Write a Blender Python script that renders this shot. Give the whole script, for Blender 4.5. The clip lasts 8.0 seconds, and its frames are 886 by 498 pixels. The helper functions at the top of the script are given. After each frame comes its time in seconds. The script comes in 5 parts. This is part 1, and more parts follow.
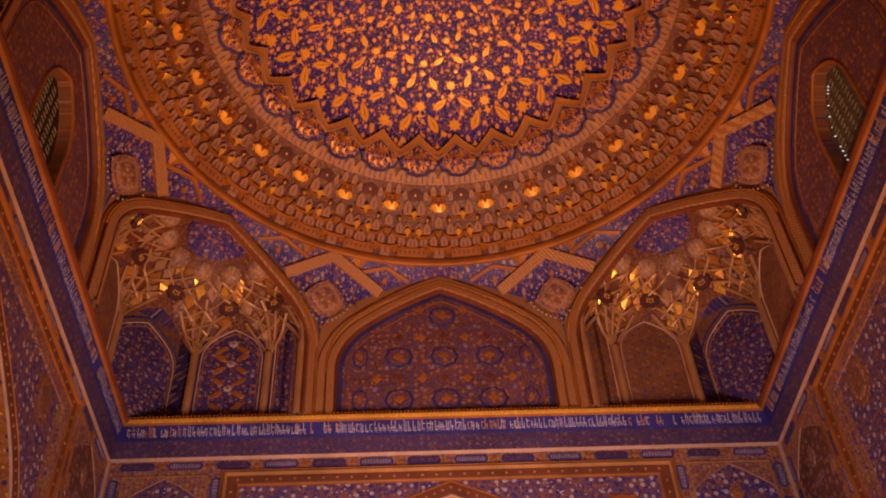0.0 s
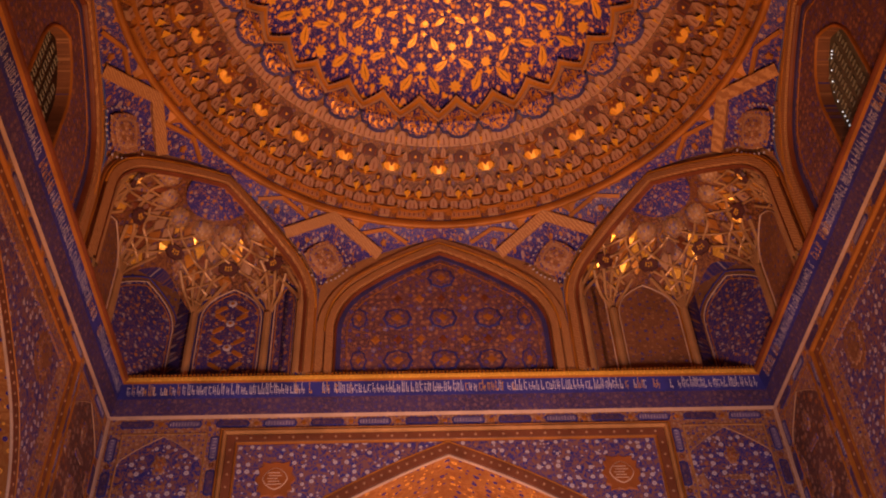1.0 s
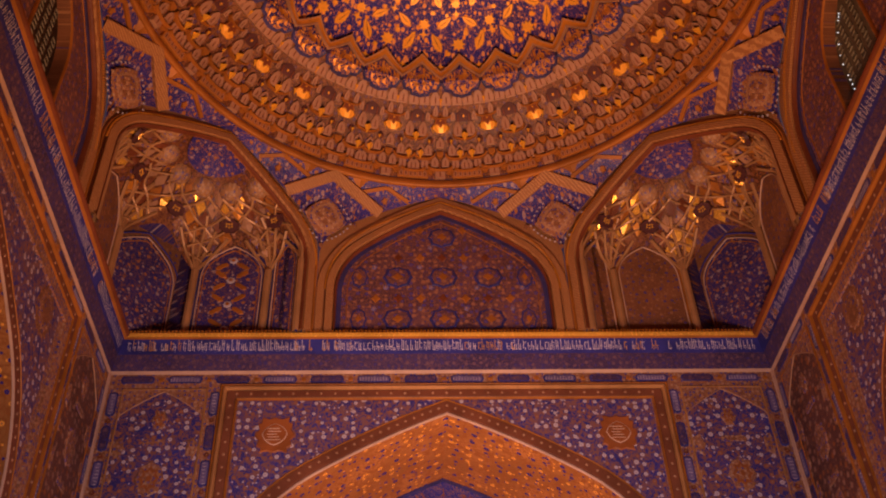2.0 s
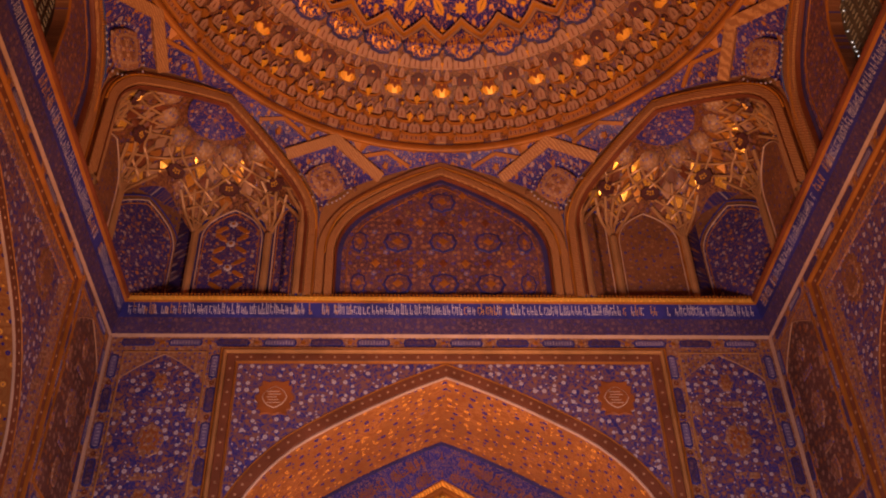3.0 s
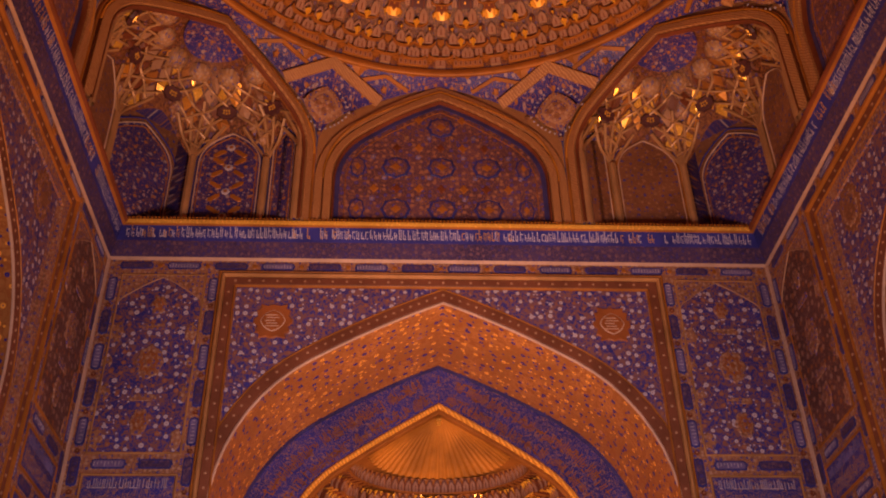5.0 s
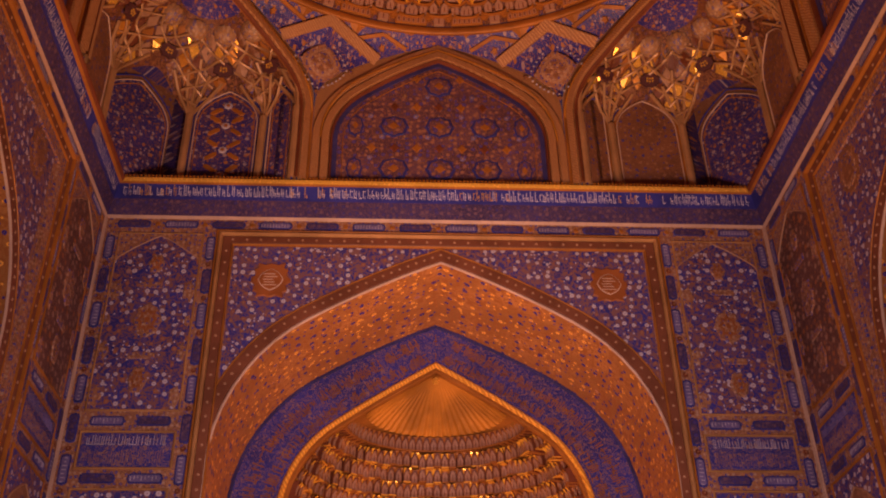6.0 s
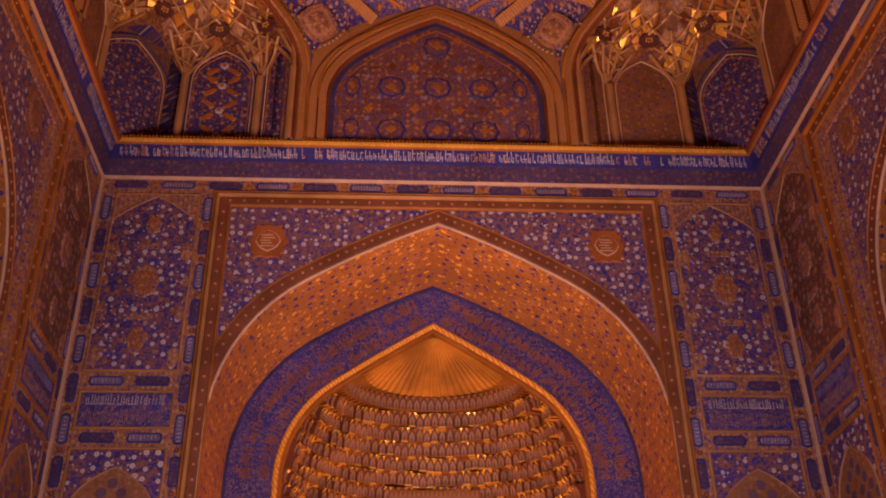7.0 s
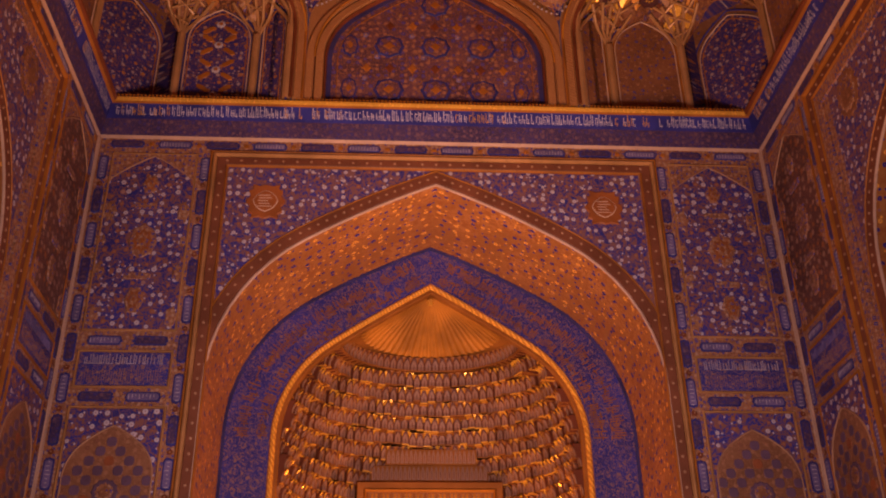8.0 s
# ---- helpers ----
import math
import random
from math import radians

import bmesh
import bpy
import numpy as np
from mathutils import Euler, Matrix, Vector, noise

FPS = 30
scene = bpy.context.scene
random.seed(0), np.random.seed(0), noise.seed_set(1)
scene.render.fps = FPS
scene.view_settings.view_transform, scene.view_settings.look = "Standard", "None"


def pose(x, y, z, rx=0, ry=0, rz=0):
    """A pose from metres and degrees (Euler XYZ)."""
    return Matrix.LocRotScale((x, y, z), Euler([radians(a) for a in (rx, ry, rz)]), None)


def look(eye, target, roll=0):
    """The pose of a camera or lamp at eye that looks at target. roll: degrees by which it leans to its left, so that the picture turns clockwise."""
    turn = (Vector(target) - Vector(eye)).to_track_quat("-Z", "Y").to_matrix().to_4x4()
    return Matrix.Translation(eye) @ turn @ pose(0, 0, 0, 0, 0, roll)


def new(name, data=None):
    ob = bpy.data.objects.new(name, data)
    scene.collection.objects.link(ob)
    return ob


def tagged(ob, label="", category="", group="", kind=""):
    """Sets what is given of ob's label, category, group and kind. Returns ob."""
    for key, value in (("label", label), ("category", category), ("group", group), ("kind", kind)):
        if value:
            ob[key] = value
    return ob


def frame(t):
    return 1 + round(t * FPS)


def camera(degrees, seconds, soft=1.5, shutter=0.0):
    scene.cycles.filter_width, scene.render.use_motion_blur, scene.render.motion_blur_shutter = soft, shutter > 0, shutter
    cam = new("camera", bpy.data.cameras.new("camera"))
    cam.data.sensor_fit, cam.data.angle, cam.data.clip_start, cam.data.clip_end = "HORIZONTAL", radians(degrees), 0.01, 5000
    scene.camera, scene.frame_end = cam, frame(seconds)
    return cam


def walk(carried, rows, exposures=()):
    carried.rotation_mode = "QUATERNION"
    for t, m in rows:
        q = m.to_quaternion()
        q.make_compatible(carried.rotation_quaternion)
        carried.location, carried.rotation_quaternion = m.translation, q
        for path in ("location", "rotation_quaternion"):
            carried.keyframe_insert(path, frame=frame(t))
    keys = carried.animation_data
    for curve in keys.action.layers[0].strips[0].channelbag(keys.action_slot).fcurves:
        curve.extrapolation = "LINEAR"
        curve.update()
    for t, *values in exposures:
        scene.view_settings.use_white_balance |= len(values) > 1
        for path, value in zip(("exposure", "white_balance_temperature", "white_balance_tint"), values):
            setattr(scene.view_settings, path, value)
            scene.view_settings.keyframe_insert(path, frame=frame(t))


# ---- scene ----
# ---- camera: on a tripod in the entrance bay, tilting down ----
cam = camera(47.5, 8.0, soft=2.0)
EYE = (-0.754, 0.0, 1.6)
ROWS = [
    (0.0, 136.458, 2.51, -0.999),
    (0.5, 135.288, 2.298, -1.23),
    (1.0, 134.276, 2.151, -1.412),
    (1.5, 133.086, 1.874, -1.646),
    (3.0, 129.958, 1.269, -2.145),
    (3.5, 128.955, 1.152, -2.252),
    (4.0, 127.827, 1.055, -2.358),
    (5.5, 124.627, 0.861, -2.659),
    (6.0, 123.439, 0.800, -2.800),
    (6.5, 122.370, 0.810, -2.880),
    (7.0, 121.230, 0.806, -2.960),
    (7.5, 120.160, 0.780, -3.060),
    (8.0, 119.013, 0.693, -3.187),
]
walk(cam, [(t, pose(*EYE, rx, ry, rz)) for t, rx, ry, rz in ROWS])

# ---- light: dim hall, unseen warm lamps added for dome, mihrab and north wall ----
world = bpy.data.worlds.new("world")
scene.world = world
world.use_nodes = True
wb = world.node_tree.nodes["Background"]
wb.inputs["Color"].default_value = (0.30, 0.22, 0.35, 1)
wb.inputs["Strength"].default_value = 0.13

HALF, YC = 5.45, 8.181          # half the hall's width, and its middle along y
MID = Matrix.Translation((0, YC, 0))


def lamp(name, m, size, power, colour):
    data = bpy.data.lights.new(name, "AREA")
    data.shape, data.size, data.energy, data.color = "DISK", size, power, colour
    ob = new(name, data)
    ob.matrix_world = m
    return ob


up = lamp("added_uplight", look((0.0, YC - 1.4, 1.0), (0.0, YC + 0.7, 16.0)), 2.2, 365, (1.0, 0.46, 0.175))
up.data.spread = radians(74)
lamp("added_mihrab_light", look((0.0, YC + HALF + 1.7, 2.8), (0.0, YC + HALF + 2.7, 8.5)), 0.6, 150, (1.0, 0.44, 0.17))
hall = lamp("added_hall_light", look((0.0, YC - 2.6, 2.2), (0.0, YC + HALF, 8.6)), 1.4, 310, (1.0, 0.68, 0.67))
hall.data.spread = radians(104)
scene.view_settings.exposure = 0.0


# ---- materials ----
def rgb(c):
    return (c[0], c[1], c[2], 1.0)


class Mat:
    """A small builder of node materials."""

    def __init__(self, name, rough=0.6, metal=0.0):
        self.m = bpy.data.materials.new(name)
        self.m.use_nodes = True
        self.t = self.m.node_tree
        self.b = self.t.nodes["Principled BSDF"]
        self.b.inputs["Roughness"].default_value = rough
        self.b.inputs["Metallic"].default_value = metal
        self.b.inputs["Specular IOR Level"].default_value = 0.25
        self.co = self.t.nodes.new("ShaderNodeTexCoord").outputs["Object"]

    def put(self, sock, v):
        if isinstance(v, bpy.types.NodeSocket):
            self.t.links.new(v, sock)
        else:
            sock.default_value = v

    def scaled(self, sx, sy, sz, ox=0, oy=0, oz=0):
        n = self.t.nodes.new("ShaderNodeMapping")
        self.put(n.inputs["Vector"], self.co)
        n.inputs["Scale"].default_value = (sx, sy, sz)
        n.inputs["Location"].default_value = (ox, oy, oz)
        return n.outputs[0]

    def noise(self, scale, detail=3, vec=None, out="Fac", distortion=0.0):
        n = self.t.nodes.new("ShaderNodeTexNoise")
        self.put(n.inputs["Vector"], vec or self.co)
        n.inputs["Scale"].default_value, n.inputs["Detail"].default_value = scale, detail
        n.inputs["Distortion"].default_value = distortion
        return n.outputs[out]

    def voronoi(self, scale, vec=None, out="Distance", feature="F1", rand=1.0):
        n = self.t.nodes.new("ShaderNodeTexVoronoi")
        n.feature = feature
        n.voronoi_dimensions = "3D" if vec is None else "2D"
        self.put(n.inputs["Vector"], vec or self.co)
        n.inputs["Scale"].default_value, n.inputs["Randomness"].default_value = scale, rand
        return n.outputs[out]

    def math(self, op, a, b=0.0, c=0.0):
        n = self.t.nodes.new("ShaderNodeMath")
        n.operation = op
        for i, v in enumerate((a, b, c)):
            self.put(n.inputs[i], v)
        return n.outputs[0]

    def ramp(self, v, lo, hi):
        n = self.t.nodes.new("ShaderNodeMapRange")
        n.interpolation_type = "SMOOTHSTEP"
        self.put(n.inputs["Value"], v)
        n.inputs["From Min"].default_value, n.inputs["From Max"].default_value = lo, hi
        return n.outputs[0]

    def below(self, v, edge, soft=0.03):
        return self.math("SUBTRACT", 1.0, self.ramp(v, edge - soft, edge + soft))

    def mix(self, f, a, b):
        n = self.t.nodes.new("ShaderNodeMix")
        n.data_type = "RGBA"
        self.put(n.inputs[0], f)
        self.put(n.inputs[6], rgb(a) if isinstance(a, tuple) else a)
        self.put(n.inputs[7], rgb(b) if isinstance(b, tuple) else b)
        return n.outputs[2]

    def done(self, colour, bump=None, depth=0.004, rough=None, metal=None):
        self.put(self.b.inputs["Base Color"], rgb(colour) if isinstance(colour, tuple) else colour)
        if bump is not None:
            n = self.t.nodes.new("ShaderNodeBump")
            n.inputs["Distance"].default_value = depth
            n.inputs["Strength"].default_value = 0.8
            self.put(n.inputs["Height"], bump)
            self.put(self.b.inputs["Normal"], n.outputs[0])
        if rough is not None:
            self.put(self.b.inputs["Roughness"], rough)
        if metal is not None:
            self.put(self.b.inputs["Metallic"], metal)
        return self.m


BLUE, NAVY = (0.043, 0.041, 0.27), (0.060, 0.046, 0.17)
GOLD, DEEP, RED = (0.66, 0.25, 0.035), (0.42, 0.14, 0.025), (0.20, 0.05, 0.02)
PALE, WHITE = (0.46, 0.23, 0.13), (0.52, 0.41, 0.46)


def plain(name, colour, rough=0.5, metal=0.0, grain=18.0, worn=0.35, depth=0.004):
    """One paint, with cloudy wear, fine grain and a hand-worked relief."""
    m = Mat(name, rough, metal)
    big, fine = m.noise(1.7, 4), m.noise(grain, 5)
    dark = tuple(c * (1 - worn) for c in colour)
    c = m.mix(m.ramp(big, 0.3, 0.7), dark, colour)
    c = m.mix(m.math("MULTIPLY", m.ramp(fine, 0.55, 0.75), 0.5), c, tuple(c2 * 0.55 for c2 in colour))
    return m.done(c, fine, depth, m.math("MULTIPLY_ADD", fine, 0.3, rough - 0.15))


def ornament(name, ground, dots, second, vine, scale=5.5, dot=0.24, share=0.5, vines=0.09, plane="xz", rough=0.5):
    """Painted flowers: round blossoms with a dark eye, a second kind of flower and thin winding stems on a ground."""
    m = Mat(name, rough)
    sep, com = m.t.nodes.new("ShaderNodeSeparateXYZ"), m.t.nodes.new("ShaderNodeCombineXYZ")
    m.put(sep.inputs[0], m.co)
    x, y, z = sep.outputs
    if plane == "arc":      # along the arch and into its depth
        x, z = m.math("MULTIPLY", m.math("ARCTAN2", m.math("SUBTRACT", z, 6.0), x), 3.6), y
    elif plane == "xy":
        z = y
    m.put(com.inputs[0], x)
    m.put(com.inputs[1], z)
    v = com.outputs[0]
    bend = m.t.nodes.new("ShaderNodeVectorMath")
    bend.operation = "MULTIPLY_ADD"
    m.put(bend.inputs[0], m.noise(scale * 0.8, 2, v, "Color"))
    bend.inputs[1].default_value = (0.12, 0.12, 0.12)
    m.put(bend.inputs[2], v)
    w = bend.outputs[0]
    stem = m.math("ABSOLUTE", m.math("SUBTRACT", m.noise(scale * 1.5, 1, w, distortion=1.2), 0.5))
    stem2 = m.math("ABSOLUTE", m.math("SUBTRACT", m.noise(scale * 3.2, 1, w, distortion=0.8), 0.5))
    c = m.mix(m.ramp(m.noise(1.3, 4), 0.3, 0.7), tuple(g * 0.6 for g in ground), ground)
    c = m.mix(m.below(stem2, vines * 0.16, vines * 0.1), c, tuple(0.6 * a + 0.4 * b for a, b in zip(vine, ground)))
    c = m.mix(m.below(stem, vines * 0.26, vines * 0.12), c, vine)
    d = m.voronoi(scale, v, rand=0.72)
    pick = m.t.nodes.new("ShaderNodeSeparateColor")
    m.put(pick.inputs[0], m.voronoi(scale, v, "Color", rand=0.72))
    size = m.math("MULTIPLY_ADD", pick.outputs[1], dot * 0.4, dot * 0.75)
    petal = m.math("MULTIPLY_ADD", m.noise(scale * 7, 1, v), 0.06, -0.03)
    rel = m.math("DIVIDE", m.math("ADD", d, petal), size)
    is_dot = m.below(rel, 0.95, 0.12)
    kind = m.below(pick.outputs[0], share, 0.01)
    flower = m.mix(kind, second, dots)
    flower = m.mix(m.below(rel, 0.26, 0.14), flower, tuple(0.3 * a + 0.7 * b for a, b in zip(dots, vine)))
    c = m.mix(is_dot, c, flower)
    d2 = m.voronoi(scale * 2.3, v)
    pick2 = m.t.nodes.new("ShaderNodeSeparateColor")
    m.put(pick2.inputs[0], m.voronoi(scale * 2.3, v, "Color"))
    small = m.math("MULTIPLY", m.below(d2, 0.2, 0.05), m.below(pick2.outputs[0], 0.36, 0.01))
    small = m.math("MULTIPLY", small, m.math("SUBTRACT", 1.0, is_dot))
    c = m.mix(small, c, m.mix(m.below(pick2.outputs[1], 0.5, 0.01), second, dots))
    return m.done(c, m.math("ADD", is_dot, m.noise(30, 3)), 0.003, m.math("MULTIPLY_ADD", m.noise(14, 3), 0.3, rough - 0.15))


def chevron(name, a, b, rate=16.0, slope=1.0, rough=0.45):
    """Fine slanting strokes, as on a carved rope band."""
    m = Mat(name, rough)
    x, y, z = (m.t.nodes.new("ShaderNodeSeparateXYZ") for _ in range(3))
    m.put(x.inputs[0], m.co)
    s = m.math("ADD", m.math("MULTIPLY", x.outputs[0], rate), m.math("MULTIPLY", x.outputs[2], rate * slope))
    s = m.math("ADD", s, m.math("MULTIPLY", m.noise(9, 2), 1.1))
    wave = m.math("MULTIPLY_ADD", m.math("SINE", m.math("MULTIPLY", s, 6.283)), 0.5, 0.5)
    cross = m.voronoi(rate * 1.3, None)
    f = m.math("MULTIPLY", m.ramp(wave, 0.25, 0.75), m.ramp(cross, 0.1, 0.5))
    c = m.mix(f, b, a)
    c = m.mix(m.math("MULTIPLY", m.ramp(m.noise(1.6, 4), 0.4, 0.7), 0.4), c, tuple(k * 0.6 for k in a))
    return m.done(c, f, 0.006)


M = {
    "gold": plain("gilded_plaster", GOLD, 0.42, 0.25, 22, 0.3),
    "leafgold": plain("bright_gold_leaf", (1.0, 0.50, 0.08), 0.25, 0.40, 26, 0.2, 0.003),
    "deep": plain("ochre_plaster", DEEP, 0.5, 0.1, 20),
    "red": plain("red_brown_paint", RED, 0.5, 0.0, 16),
    "blue": plain("ultramarine_paint", BLUE, 0.5, 0.0, 14, 0.45),
    "navy": plain("dark_blue_paint", NAVY, 0.5, 0.0, 14, 0.45),
    "pale": plain("pale_pink_plaster", PALE, 0.55, 0.0, 16, 0.3),
    "white": plain("white_lilac_paint", WHITE, 0.5, 0.0, 16, 0.3),
    "line": plain("pale_edge_line", (0.60, 0.36, 0.26), 0.5, 0.0, 20, 0.25),
    "floor": plain("stone_floor", (0.28, 0.22, 0.17), 0.4, 0.0, 6, 0.4),
    "plaster": plain("old_plaster", (0.32, 0.22, 0.17), 0.7, 0.0, 8, 0.3),
    "spandrel": ornament("flowered_blue_spandrel", BLUE, WHITE, (0.28, 0.10, 0.05), (0.22, 0.095, 0.09), 6.0, 0.21, 0.74, 0.26),
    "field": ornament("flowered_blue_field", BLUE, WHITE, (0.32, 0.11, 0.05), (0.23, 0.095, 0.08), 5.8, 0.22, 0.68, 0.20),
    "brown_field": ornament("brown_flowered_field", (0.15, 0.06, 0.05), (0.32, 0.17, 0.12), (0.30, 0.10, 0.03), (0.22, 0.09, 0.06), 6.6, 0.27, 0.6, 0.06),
    "tympanum": ornament("brown_purple_tympanum", (0.15, 0.06, 0.09), (0.34, 0.14, 0.09), (0.07, 0.05, 0.26), (0.32, 0.13, 0.06), 7.8, 0.27, 0.5, 0.07),
    "border": ornament("small_patterned_border", (0.30, 0.12, 0.07), (0.42, 0.24, 0.16), (0.06, 0.05, 0.25), (0.45, 0.20, 0.09), 13, 0.30, 0.5, 0.12),
    "soffit": ornament("gold_soffit_with_blue_flowers", (0.52, 0.20, 0.06), (0.02, 0.02, 0.24), (0.90, 0.38, 0.06), (0.34, 0.11, 0.03), 4.6, 0.17, 0.62, 0.20, "arc"),
    "script": ornament("blue_script_band", BLUE, (0.22, 0.12, 0.16), (0.10, 0.07, 0.28), (0.30, 0.15, 0.12), 7, 0.13, 0.5, 0.09),
    "niche": ornament("dark_blue_niche_paint", (0.05, 0.035, 0.20), (0.36, 0.25, 0.26), (0.38, 0.14, 0.04), (0.22, 0.09, 0.07), 5.8, 0.19, 0.6, 0.09),
    "rust": ornament("rust_panel_paint", (0.26, 0.10, 0.05), (0.06, 0.045, 0.22), (0.34, 0.15, 0.07), (0.32, 0.13, 0.06), 6.5, 0.18, 0.35, 0.05),
    "cap": ornament("blue_dome_with_gold_tendrils", (0.026, 0.022, 0.24), (0.72, 0.30, 0.10), (0.80, 0.30, 0.03), (0.50, 0.18, 0.05), 5.6, 0.20, 0.6, 0.06, "xy", 0.65),
    "scallop": ornament("blue_gold_scallops", (0.03, 0.022, 0.20), (0.60, 0.24, 0.05), (0.45, 0.15, 0.02), (0.60, 0.24, 0.05), 7.5, 0.22, 0.6, 0.14, "xy", 0.6),
    "shell": ornament("blue_shell_paint", (0.045, 0.035, 0.26), (0.36, 0.22, 0.24), (0.38, 0.13, 0.03), (0.34, 0.13, 0.05), 6.0, 0.20, 0.5, 0.06, "xy"),
    "dusk": ornament("dim_purple_band", (0.07, 0.04, 0.13), (0.16, 0.08, 0.12), (0.05, 0.035, 0.18), (0.14, 0.07, 0.10), 9, 0.25, 0.5, 0.10),
    "lilac": plain("lilac_tile", (0.20, 0.14, 0.30), 0.5, 0.0, 30, 0.4),
    "leaf": plain("bright_gold_paint", (0.95, 0.42, 0.05), 0.40, 0.2, 20, 0.15),
    "rope": chevron("carved_gold_band", (0.50, 0.23, 0.09), (0.33, 0.13, 0.05), 17.0),
    "rope2": chevron("gold_rope", (1.0, 0.45, 0.06), (0.62, 0.22, 0.03), 15.0, 0.6, 0.3),
    "checker": ornament("brown_lattice_panel", (0.29, 0.12, 0.06), (0.34, 0.15, 0.08), (0.22, 0.085, 0.05), (0.36, 0.16, 0.09), 9, 0.26, 0.7, 0.06),
}

# red-brown ground, darkened to include the shade between the cells
M["cellback"] = ornament("red_brown_cell_ground", (0.14, 0.042, 0.022), (0.24, 0.08, 0.04), (0.09, 0.045, 0.12), (0.32, 0.12, 0.035), 9.0, 0.26, 0.6, 0.10, "xy")
M["tile_blue"] = plain("deep_blue_tile", (0.045, 0.04, 0.21), 0.45, 0.0, 24, 0.4)
M["rust_red"] = plain("rust_red_cartouche", (0.36, 0.105, 0.03), 0.5, 0.0, 24, 0.3)
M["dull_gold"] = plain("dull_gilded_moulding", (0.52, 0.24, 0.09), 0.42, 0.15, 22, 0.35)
M["script_white"] = plain("white_glazed_script", (0.66, 0.55, 0.64), 0.35, 0.0, 20, 0.2)
M["rust_band"] = plain("rust_brown_band", (0.22, 0.07, 0.035), 0.5, 0.0, 24, 0.35)
M["net_blue"] = plain("dull_violet_tile", (0.16, 0.085, 0.14), 0.5, 0.0, 24, 0.35)
M["net_rust"] = plain("rust_red_tile", (0.34, 0.10, 0.04), 0.5, 0.0, 24, 0.3)
M["fan"] = plain("gilded_fan_plaster", (0.62, 0.22, 0.025), 0.45, 0.1, 30, 0.5, 0.016)
M["dark_glass"] = plain("dark_opening_sheet", (0.03, 0.015, 0.01), 0.5)
M["grey_pane"] = plain("grey_dim_pane", (0.11, 0.095, 0.07), 0.35, 0.0, 30, 0.3)
M["daylight"] = plain("daylight_hole", (0.8, 0.8, 0.8))
M["daylight"].node_tree.nodes["Principled BSDF"].inputs["Emission Color"].default_value = (0.9, 0.95, 1.0, 1)
M["daylight"].node_tree.nodes["Principled BSDF"].inputs["Emission Strength"].default_value = 0.7
M["lattice"] = plain("grey_plaster_lattice", (0.22, 0.18, 0.13), 0.6)


# ---- mesh helpers ----
def mesh_ob(name, verts, faces, mats, parent=None, mids=None, smooth=False, m=None):
    me = bpy.data.meshes.new(name)
    me.from_pydata([tuple(v) for v in verts], [], faces)
    for k in mats if isinstance(mats, (list, tuple)) else [mats]:
        me.materials.append(M[k])
    if mids:
        me.polygons.foreach_set("material_index", mids)
    if smooth:
        me.polygons.foreach_set("use_smooth", [True] * len(me.polygons))
    me.update()
    ob = new(name, me)
    if parent is not None:
        ob.parent = parent
    if m is not None:
        ob.matrix_basis = m
    return ob


def clone(ob, m, parent=None):
    o = new(ob.name, ob.data)
    o.parent = parent or ob.parent
    o.matrix_basis = m
    return o


class Geo:
    """Collects vertices and faces of one mesh."""

    def __init__(self):
        self.v, self.f, self.i = [], [], []

    def add(self, verts, faces, mid=0):
        o = len(self.v)
        self.v += verts
        self.f += [tuple(k + o for k in fc) for fc in faces]
        self.i += [mid] * len(faces)

    def box(self, x0, x1, y0, y1, z0, z1, mid=0, c=0.0):
        """A box with its front (low y) edges chamfered by c."""
        b = [(x0, y1, z0), (x1, y1, z0), (x1, y1, z1), (x0, y1, z1)]
        s = [(x0, y0 + c, z0), (x1, y0 + c, z0), (x1, y0 + c, z1), (x0, y0 + c, z1)]
        t = [(x0 + c, y0, z0 + c), (x1 - c, y0, z0 + c), (x1 - c, y0, z1 - c), (x0 + c, y0, z1 - c)]
        f = [(8, 9, 10, 11), (3, 2, 1, 0)]
        for k in range(4):
            n = (k + 1) % 4
            f += [(k, n, n + 4, k + 4), (k + 4, n + 4, n + 8, k + 8)]
        self.add(b + s + t, f, mid)

    def grid(self, rows, mid=0, flip=False):
        n = len(rows[0])
        f = []
        for a in range(len(rows) - 1):
            for b in range(n - 1):
                q = (a * n + b, a * n + b + 1, (a + 1) * n + b + 1, (a + 1) * n + b)
                f.append(q[::-1] if flip else q)
        self.add([p for r in rows for p in r], f, mid)

    def ob(self, name, mats, parent=None, smooth=False, m=None):
        return mesh_ob(name, self.v, self.f, mats, parent, self.i, smooth, m)


def arch(a, zs, za, phi=58, ma=0.40, n=9):
    """A pointed arch of half width a, from (-a, zs) over (0, za) to (a, zs), as points (x, z)."""
    ph = radians(phi)
    m1 = 1 / math.tan(ph)
    mm = (m1 + ma) / 2
    r = (za - zs - a * mm) / (math.sin(ph) - (1 - math.cos(ph)) * mm)
    pts = [(a - r + r * math.cos(ph * k / n), zs + r * math.sin(ph * k / n)) for k in range(n + 1)]
    xt, zt = pts[-1]
    for k in range(1, n + 1):
        d = xt * k / n
        pts.append((xt - d, zt + m1 * d - (m1 - ma) / (2 * xt) * d * d))
    return [(-x, z) for x, z in pts] + pts[-2::-1]


def legs(pts, z):
    """The arch with straight legs down to z."""
    return [(pts[0][0], z)] + pts + [(pts[-1][0], z)]


